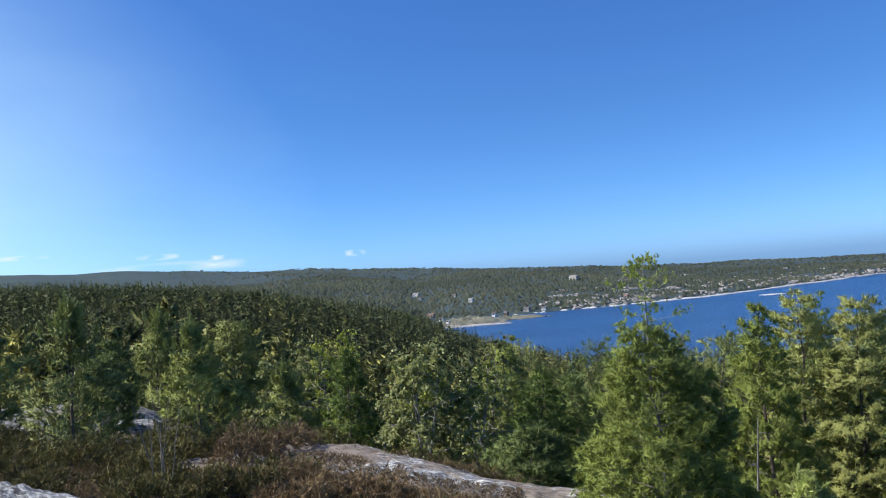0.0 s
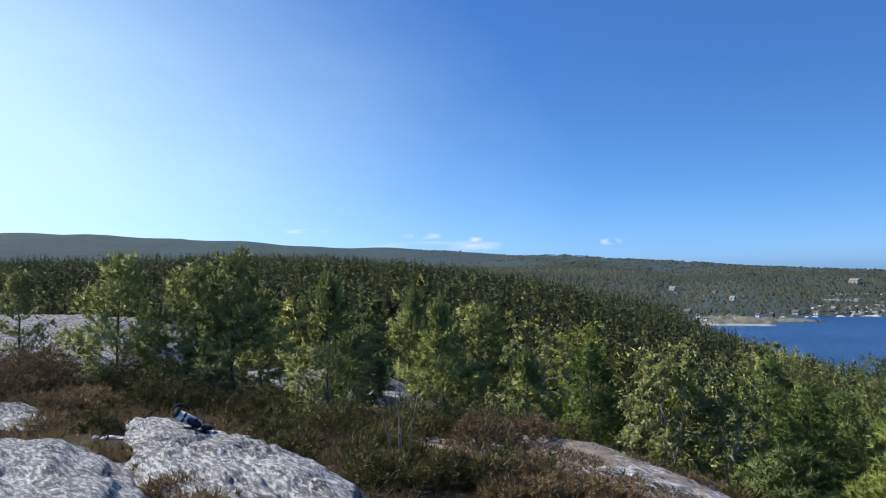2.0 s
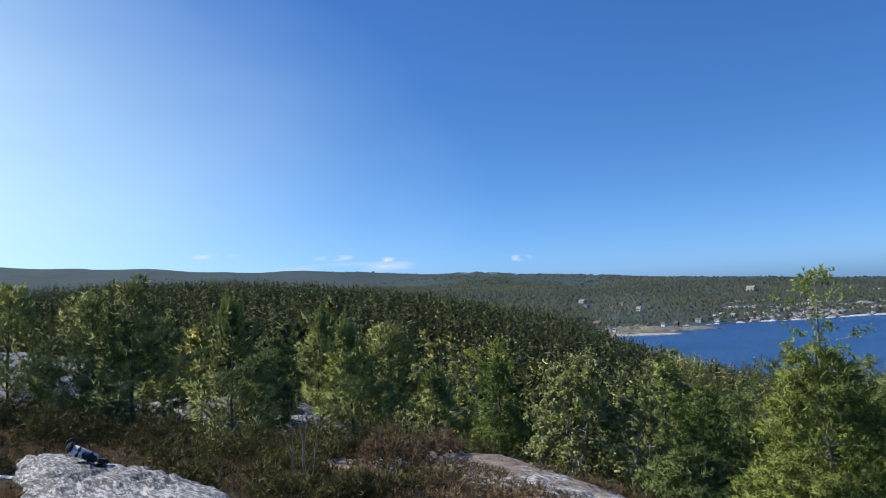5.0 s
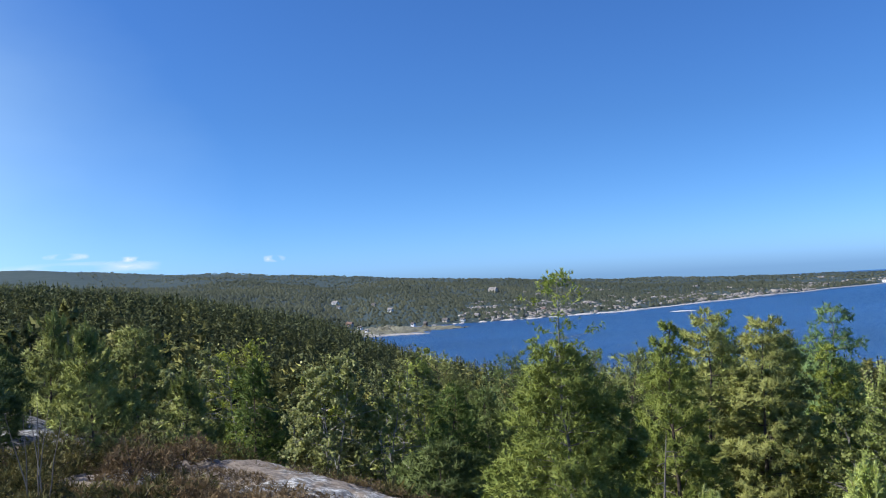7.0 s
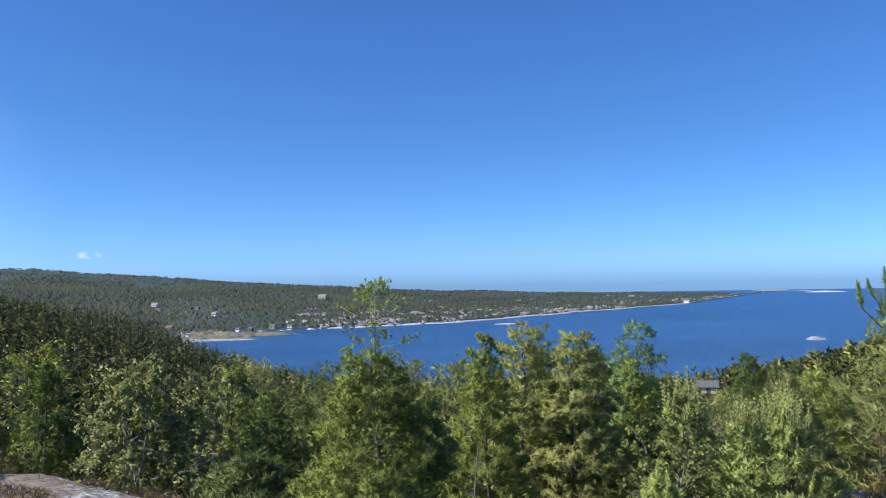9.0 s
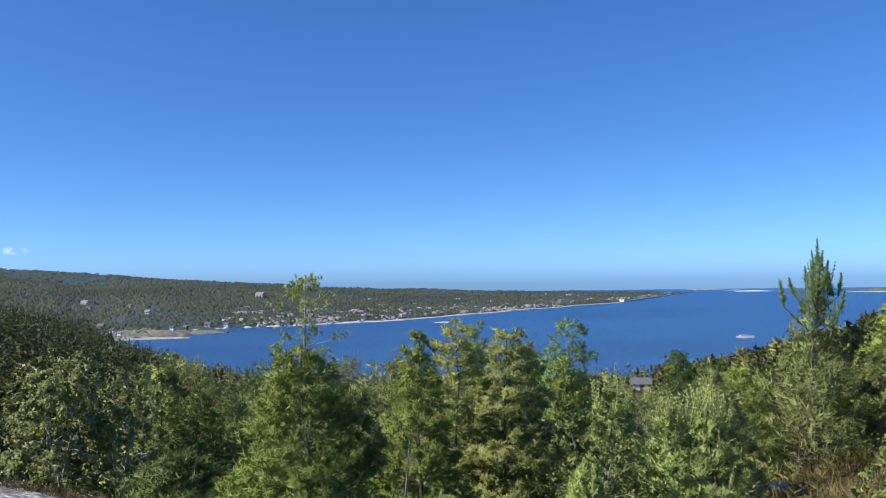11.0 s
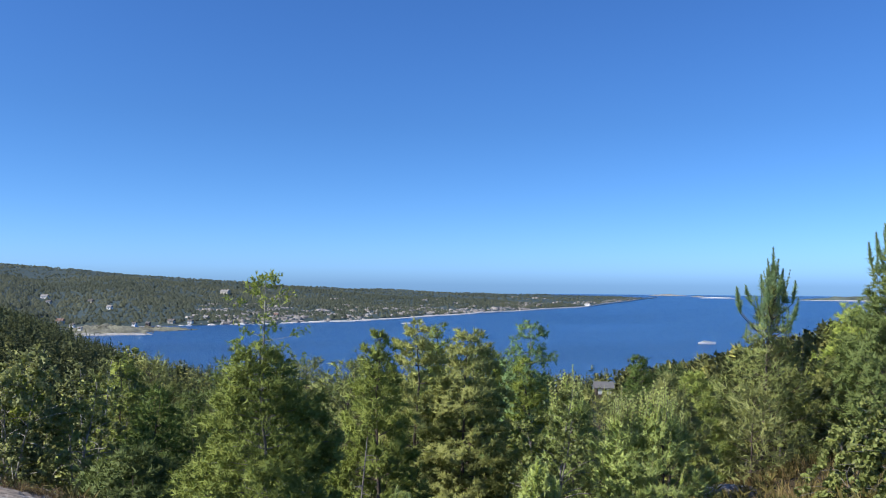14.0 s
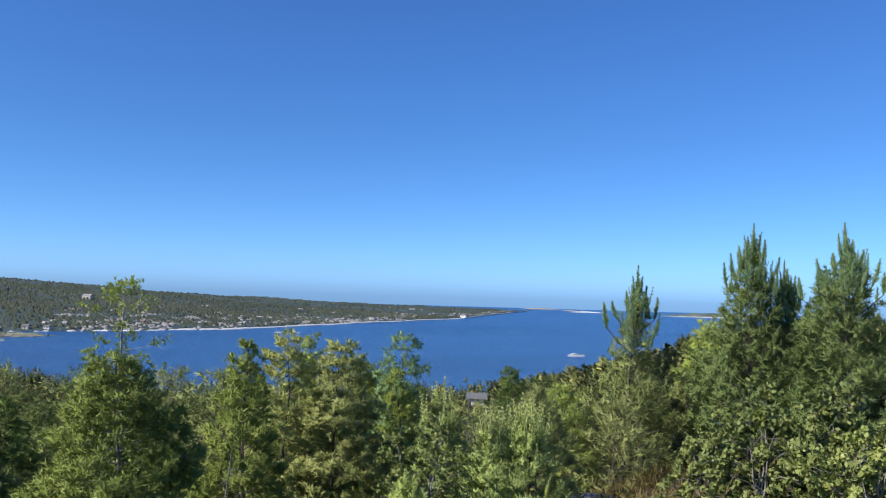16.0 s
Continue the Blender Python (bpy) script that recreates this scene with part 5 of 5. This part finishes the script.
def shore_band():
    """Pale granite along the far waterline, in uneven steps."""
    az = np.radians(np.concatenate([np.arange(-3.0, 26, 0.035), np.arange(26, 32.6, 0.06)]))
    r = np.random.default_rng(55)
    r0 = far_shore(np.degrees(az))
    wig = np.cumsum(r.normal(0, 1.0, len(az)))
    wig = (wig - np.convolve(wig, np.ones(61) / 61, "same")) * 1.6
    wig = np.convolve(np.pad(wig, 8, 'edge'), np.ones(17) / 17, 'valid')
    hi = 3.2 + 1.6 * np.sin(az * 90) + r.uniform(-0.8, 1.2, len(az)) + 1.6 * np.clip(np.sin(az * 37 + 1), 0, 1)
    hi = np.convolve(np.pad(hi, 12, 'edge'), np.ones(25) / 25, 'valid') * 0.32 * r0 / 1250
    deg = np.degrees(az)
    hi = hi * np.clip(np.sin(az * 210) + 0.6 * np.sin(az * 530 + 1) + (deg - 3) / 5, -0.3, 1)
    rows = []
    for d, z in ((-13, -0.6), (-9, 0.55), (-4, 0.85), (1, 0.9), (6, -0.4)):
        rad = r0 + d + wig
        rows.append(np.stack([rad * np.sin(az), rad * np.cos(az), SEA + (hi * 1.1 + 0.1) * z], -1))
    v = np.stack(rows, 1).reshape(-1, 3)
    n, k = len(az), len(rows)
    i, j = np.meshgrid(np.arange(n - 1), np.arange(k - 1), indexing="ij")
    p = i * k + j
    f = np.stack([p, p + 1, p + k + 1, p + k], -1).reshape(-1, 4)
    tagged(mesh_ob("shore", v, f, M_SAND), "pale granite shore along the far waterline", "shore", kind="structure")


shore_band()


def outcrops(n, seed):
    """Bare granite faces that stand in broken groups among the trees of the far shore."""
    r = np.random.default_rng(seed)
    soup = Soup()
    az = np.concatenate([r.uniform(1.5, 24, n // 2), r.uniform(1, 31, n - n // 2)])
    d = r.exponential(150, n) + 8
    for i in range(n):
        for j in range(r.integers(3, 13)):
            aj = az[i] + r.normal(0, 0.35)
            rad = float(far_shore(aj)) + max(4, d[i] + r.normal(0, 12))
            x, y = rad * math.sin(radians(aj)), rad * math.cos(radians(aj))
            s = r.uniform(0.8, 1.0) ** 2 * r.uniform(1.2, 4.2) * (rad / 1300) ** 0.5
            m = 7
            t = np.linspace(0, 6.283, m, endpoint=False) - radians(aj)
            ring = np.stack([1.5 * s * np.cos(t) * r.uniform(0.6, 1.4, m), 0.7 * s * np.sin(t) * r.uniform(0.6, 1.4, m), -1.0 + 0 * t], -1)
            mid = ring * np.array([0.75, 0.75, 0]) + np.array([0, 0, 1]) * (s * r.uniform(0.15, 0.75, (m, 1)))
            top = np.array([[r.normal(0, 0.3 * s), r.normal(0, 0.2 * s), s * 0.62]])
            v = np.concatenate([ring, mid, top]) + np.array([x, y, g(x, y)])
            f = [(k, (k + 1) % m, m + (k + 1) % m) for k in range(m)] + [(k, m + (k + 1) % m, m + k) for k in range(m)] + [(m + k, m + (k + 1) % m, 2 * m) for k in range(m)]
            soup.add(v, np.array(f))
    tagged(mesh_ob("granite_outcrops", *soup.arrays(), M_SHORE), "bare pinkish grey granite among far trees", "rocks", kind="stuff")


outcrops(190, 61)


def house(az, r, length, depth, wall_h, roof_h, wall_m, roof_m, label, z=None, turn=-32.0, chimney=True, windows=4, pane_m=None, group="houses along the far shore"):
    x, y = polar(az, r)
    z = g(x, y) if z is None else z
    root = empty("house", x, y, z, -az + turn, label=label, category="house", group=group)
    part("wall", box(bmesh.new(), (length, depth, wall_h + 3.0), (0, 0, wall_h / 2 - 1.5)), wall_m, root)
    bm = bmesh.new()
    e = 0.5
    pts = [(-length / 2 - e, -depth / 2 - e, wall_h - 0.25), (length / 2 + e, -depth / 2 - e, wall_h - 0.25), (length / 2 + e, depth / 2 + e, wall_h - 0.25), (-length / 2 - e, depth / 2 + e, wall_h - 0.25),
           (-length / 2 - e, 0, wall_h + roof_h), (length / 2 + e, 0, wall_h + roof_h)]
    v = [bm.verts.new(p) for p in pts]
    for f in ((0, 1, 5, 4), (2, 3, 4, 5), (1, 2, 5), (3, 0, 4), (3, 2, 1, 0)):
        bm.faces.new([v[i] for i in f])
    roof = part("roof", bm, roof_m, root)
    if chimney:
        part("chimney", box(bmesh.new(), (0.8, 0.8, 1.8), (length * 0.15, 0, wall_h + roof_h + 0.3)), M_ROOF, roof)
    for i in range(windows):
        wx = (i + 0.5) / windows * length - length / 2
        win = part("window", box(bmesh.new(), (1.2, 0.14, 1.3), (wx, -depth / 2 - 0.02, wall_h * 0.55)), M_WHITE, root)
        part("pane", box(bmesh.new(), (0.95, 0.14, 1.05), (wx, -depth / 2 - 0.05, wall_h * 0.55)), pane_m or M_GLASS, win)
    part("door", box(bmesh.new(), (0.95, 0.16, 2.0), (0.0, -depth / 2 - 0.03, 1.0)), M_BROWNWALL, root)
    return root


M_ROOF_GREY = plain("grey_roof_felt", (0.13, 0.128, 0.125), 0.85, 0.2, 1.2)
HW = "white painted wooden house among trees by the shore"
house(-8.08, 1440, 10.9, 7.0, 4.0, 2.8, M_WHITE, M_ROOF_PALE, "large white house with pale roof on the wooded hillside")
house(-4.28, 1213, 7.0, 5.5, 3.6, 2.4, M_WHITE, M_ROOF_PALE, HW)
house(-7.15, 1085, 8.6, 6.2, 4.0, 2.6, M_CREAM, M_REDROOF, "cream house with red roof behind the headland")
house(-6.45, 1010, 4.7, 3.9, 2.1, 1.4, M_WHITE, M_ROOF, HW, z=SEA + 3)
house(-6.0, 945, 3.9, 3.1, 1.5, 1.0, M_WHITE, M_ROOF_PALE, "low white boathouse on the gravel beach", z=SEA + 3.0, chimney=False, windows=2)
house(-2.75, 1035, 4.7, 3.9, 2.1, 1.4, M_WHITE, M_ROOF, "white boathouse on the headland", z=SEA + 2.4, windows=2)
house(-1.9, 1040, 4.7, 3.9, 2.4, 1.6, M_BROWNWALL, M_ROOF, "small brown boathouse on the headland", z=SEA + 2, chimney=False, windows=2)
house(-0.45, 1075, 7.8, 5.5, 3.2, 2.1, M_CREAM, M_ROOF, "cream house at the water's edge")
house(2.98, 1674, 17, 10, 6.5, 3.2, M_CREAM, M_ROOF_PALE, "broad cream house high on the rocky slope", windows=7)
house(24.6, 1850, 9.4, 6.2, 3.6, 2.4, M_CREAM, M_ROOF, "cream house by the far shore")
house(27.95, 2085, 15, 8, 4, 2.6, M_WHITE, M_ROOF_PALE, "long white boathouse at the far waterline", windows=6)
for haz, dist, ln, col in ((0.75, 14, 8, 0), (1.75, 45, 8, 1), (6.4, 60, 7, 2), (12.6, 40, 8, 1)):
    house(haz, float(far_shore(haz)) + dist, 0.8 * ln, 5, 2.9, 1.8, (M_WHITE, M_CREAM, M_BROWNWALL)[col], (M_ROOF, M_ROOF_PALE, M_REDROOF)[col], (HW, "cream wooden house by the far shore", "brown boathouse with red roof by the far shore")[col], windows=3, chimney=col < 2)
for haz, hr, col in ((-7.85, 1380, 0), (-5.4, 1330, 1)):
    house(haz, hr, 7.2, 5.6, 3.2, 2.1, (M_WHITE, M_CREAM)[col], M_ROOF, ("white wooden house on the wooded hillside", "cream wooden house on the wooded hillside")[col], windows=3)
# this cabin's panes are flat pale grey in place of dark glass
hut = house(29.05, 200, 3.8, 3.8, 2.4, 1.1, M_BROWNWALL, M_ROOF_GREY, "dark wooden cabin with weathered grey roof in the wood", z=-26.4, windows=2, chimney=False, group="cabins in the wood", turn=8, pane_m=M_PALE)


def yacht(az, r):
    x, y = polar(az, r)
    root = empty("yacht", x, y, SEA, -az + 4, label="long white motor yacht anchored in the inlet", category="boat")
    bm = bmesh.new()
    L, secs = 15.5, []
    for i in range(9):
        t = i / 8
        wd = 2.3 * (1 - max(0, t - 0.45) ** 2 * 3.2)
        sx, dk = -L / 2 + L * t, 1.5 + 0.7 * t * t
        secs.append([bm.verts.new((sx, -wd, dk)), bm.verts.new((sx - 0.3 * t, -wd * 0.75, -0.3)), bm.verts.new((sx - 0.3 * t, wd * 0.75, -0.3)), bm.verts.new((sx, wd, dk))])
    for p, q in zip(secs[:-1], secs[1:]):
        for k in range(4):
            bm.faces.new((p[k], p[(k + 1) % 4], q[(k + 1) % 4], q[k]))
    bm.faces.new(secs[0])
    bm.faces.new(secs[-1][::-1])
    part("hull", bm, M_WHITE, root)
    part("cabin", box(bmesh.new(), (8.5, 3.2, 1.0), (-1.0, 0, 2.0), (0, 0, 0), 0.4), M_WHITE, root)
    part("flybridge", box(bmesh.new(), (4.0, 2.4, 0.5), (-1.8, 0, 2.7), (0, 0, 0), 0.3), M_WHITE, root)
    part("window_band", box(bmesh.new(), (6.5, 3.26, 0.35), (-0.6, 0, 2.15)), M_GLASS, root, "dark cabin window band")


yacht(35.8, 775)


# ---- fair-weather clouds low over the land ----
def cloud_material():
    m, nt, b = mat("cloud_glow", 1.0)
    b.inputs["Base Color"].default_value = (0, 0, 0, 1)
    b.inputs["Specular IOR Level"].default_value = 0.0
    # sunlit white of the clouds is painted on as emission over black
    b.inputs["Emission Color"].default_value = (0.82, 0.92, 1.0, 1)
    b.inputs["Emission Strength"].default_value = 0.85
    f = noise_node(nt, 3.2, 6.0, 0.65, "Generated", (2.2, 1, 1))
    tc = nt.nodes.new("ShaderNodeTexCoord")
    mp = nt.nodes.new("ShaderNodeMapping")
    mp.inputs["Location"].default_value = (-1, -1, -1)
    mp.inputs["Scale"].default_value = (2, 2, 2)
    nt.links.new(tc.outputs["Generated"], mp.inputs[0])
    gr = nt.nodes.new("ShaderNodeTexGradient")
    gr.gradient_type = "SPHERICAL"
    nt.links.new(mp.outputs[0], gr.inputs[0])
    mul = nt.nodes.new("ShaderNodeMath")
    mul.operation = "MULTIPLY"
    nt.links.new(f, mul.inputs[0])
    nt.links.new(gr.outputs["Fac"], mul.inputs[1])
    rr = ramp(nt, mul.outputs[0], [(0.06, (0, 0, 0)), (0.42, (0.9, 0.9, 0.9))])
    nt.links.new(rr, b.inputs["Alpha"])
    return m


M_CLOUD = cloud_material()


def cloud(az, el, width, height, seed, label):
    d = 4650.0
    x, y = polar(az, d)
    n, k = 28, 9
    u, w = np.linspace(-1, 1, n), np.linspace(-1, 1, k)
    W, H = d * math.tan(radians(width)) / 2, d * math.tan(radians(height)) / 2
    v = [(W * a, 14 * math.sin(3 * a + seed) * (1 - b * b), H * b + 0.12 * H * math.sin(7 * a + seed)) for a in u for b in w]
    f = [(i * k + j, (i + 1) * k + j, (i + 1) * k + j + 1, i * k + j + 1) for i in range(n - 1) for j in range(k - 1)]
    ob = mesh_ob("cloud", v, f, M_CLOUD, smooth=True)
    ob.matrix_world = pose(x, y, d * math.tan(radians(el)), 0, 0, -az)
    ob.visible_shadow = False
    tagged(ob, label, "cloud", "low clouds over the hills")


def haze_glow_sheet(az, el, width, height, label):
    """An added glowing sheet that paints milky summer haze low in the sky towards the sun, thinning out on all sides.
    """
    d = 4700.0
    x, y = polar(az, d)
    W, H = d * math.sin(radians(width / 2)), d * math.tan(radians(height / 2))
    m, nt, b = mat("painted_haze_glow", 1.0)
    b.inputs["Base Color"].default_value = (0, 0, 0, 1)
    b.inputs["Specular IOR Level"].default_value = 0.0
    # black base: the whole brightness of the haze is painted as emission
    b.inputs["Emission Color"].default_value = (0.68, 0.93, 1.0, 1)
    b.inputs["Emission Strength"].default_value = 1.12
    tc = nt.nodes.new("ShaderNodeTexCoord")
    mp = nt.nodes.new("ShaderNodeMapping")
    mp.inputs["Scale"].default_value = (1 / W, 0, 1 / H)
    nt.links.new(tc.outputs["Object"], mp.inputs[0])
    gr = nt.nodes.new("ShaderNodeTexGradient")
    gr.gradient_type = "SPHERICAL"
    nt.links.new(mp.outputs[0], gr.inputs[0])
    wisp = noise_node(nt, 0.0016, 4.0, 0.5, "Object", (0.35, 1, 1.6))
    mul = nt.nodes.new("ShaderNodeMath")
    mul.operation = "MULTIPLY_ADD"
    nt.links.new(wisp, mul.inputs[0])
    mul.inputs[1].default_value = 0.10
    nt.links.new(gr.outputs["Fac"], mul.inputs[2])
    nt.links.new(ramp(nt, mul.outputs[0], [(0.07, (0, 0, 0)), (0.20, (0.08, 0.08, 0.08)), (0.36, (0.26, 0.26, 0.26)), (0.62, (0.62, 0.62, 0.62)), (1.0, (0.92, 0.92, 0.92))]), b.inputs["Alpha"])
    n, k = 48, 8
    v = [(W * a, math.sqrt(d * d - W * W * a * a) - d, H * c) for a in np.linspace(-1, 1, n) for c in np.linspace(-1, 1, k)]
    f = [(i * k + j, (i + 1) * k + j, (i + 1) * k + j + 1, i * k + j + 1) for i in range(n - 1) for j in range(k - 1)]
    ob = mesh_ob("haze", v, f, m)
    ob.matrix_world = pose(x, y, d * math.tan(radians(el)), 0, 0, -az)
    ob.visible_shadow = False
    tagged(ob, label, "haze", kind="structure")


haze_glow_sheet(-68, 5.0, 112, 58, "added glowing sheet that paints milky white summer haze low in the sky")
CT = "small white fair-weather cloud low over the hills"
cloud(-12.2, 2.40, 2.2, 0.55, 1, CT)
cloud(-25.0, 3.05, 4.0, 0.5, 2, "thin streak of white cloud over the hills")
cloud(-21.5, 2.75, 3.2, 0.45, 3, "thin streak of white cloud over the hills")
cloud(-33.5, 3.5, 4.5, 0.4, 4, "thin streak of white cloud over the hills")
cloud(-24.0, 2.3, 14.0, 0.9, 5, "faint long veil of cloud over the hills")
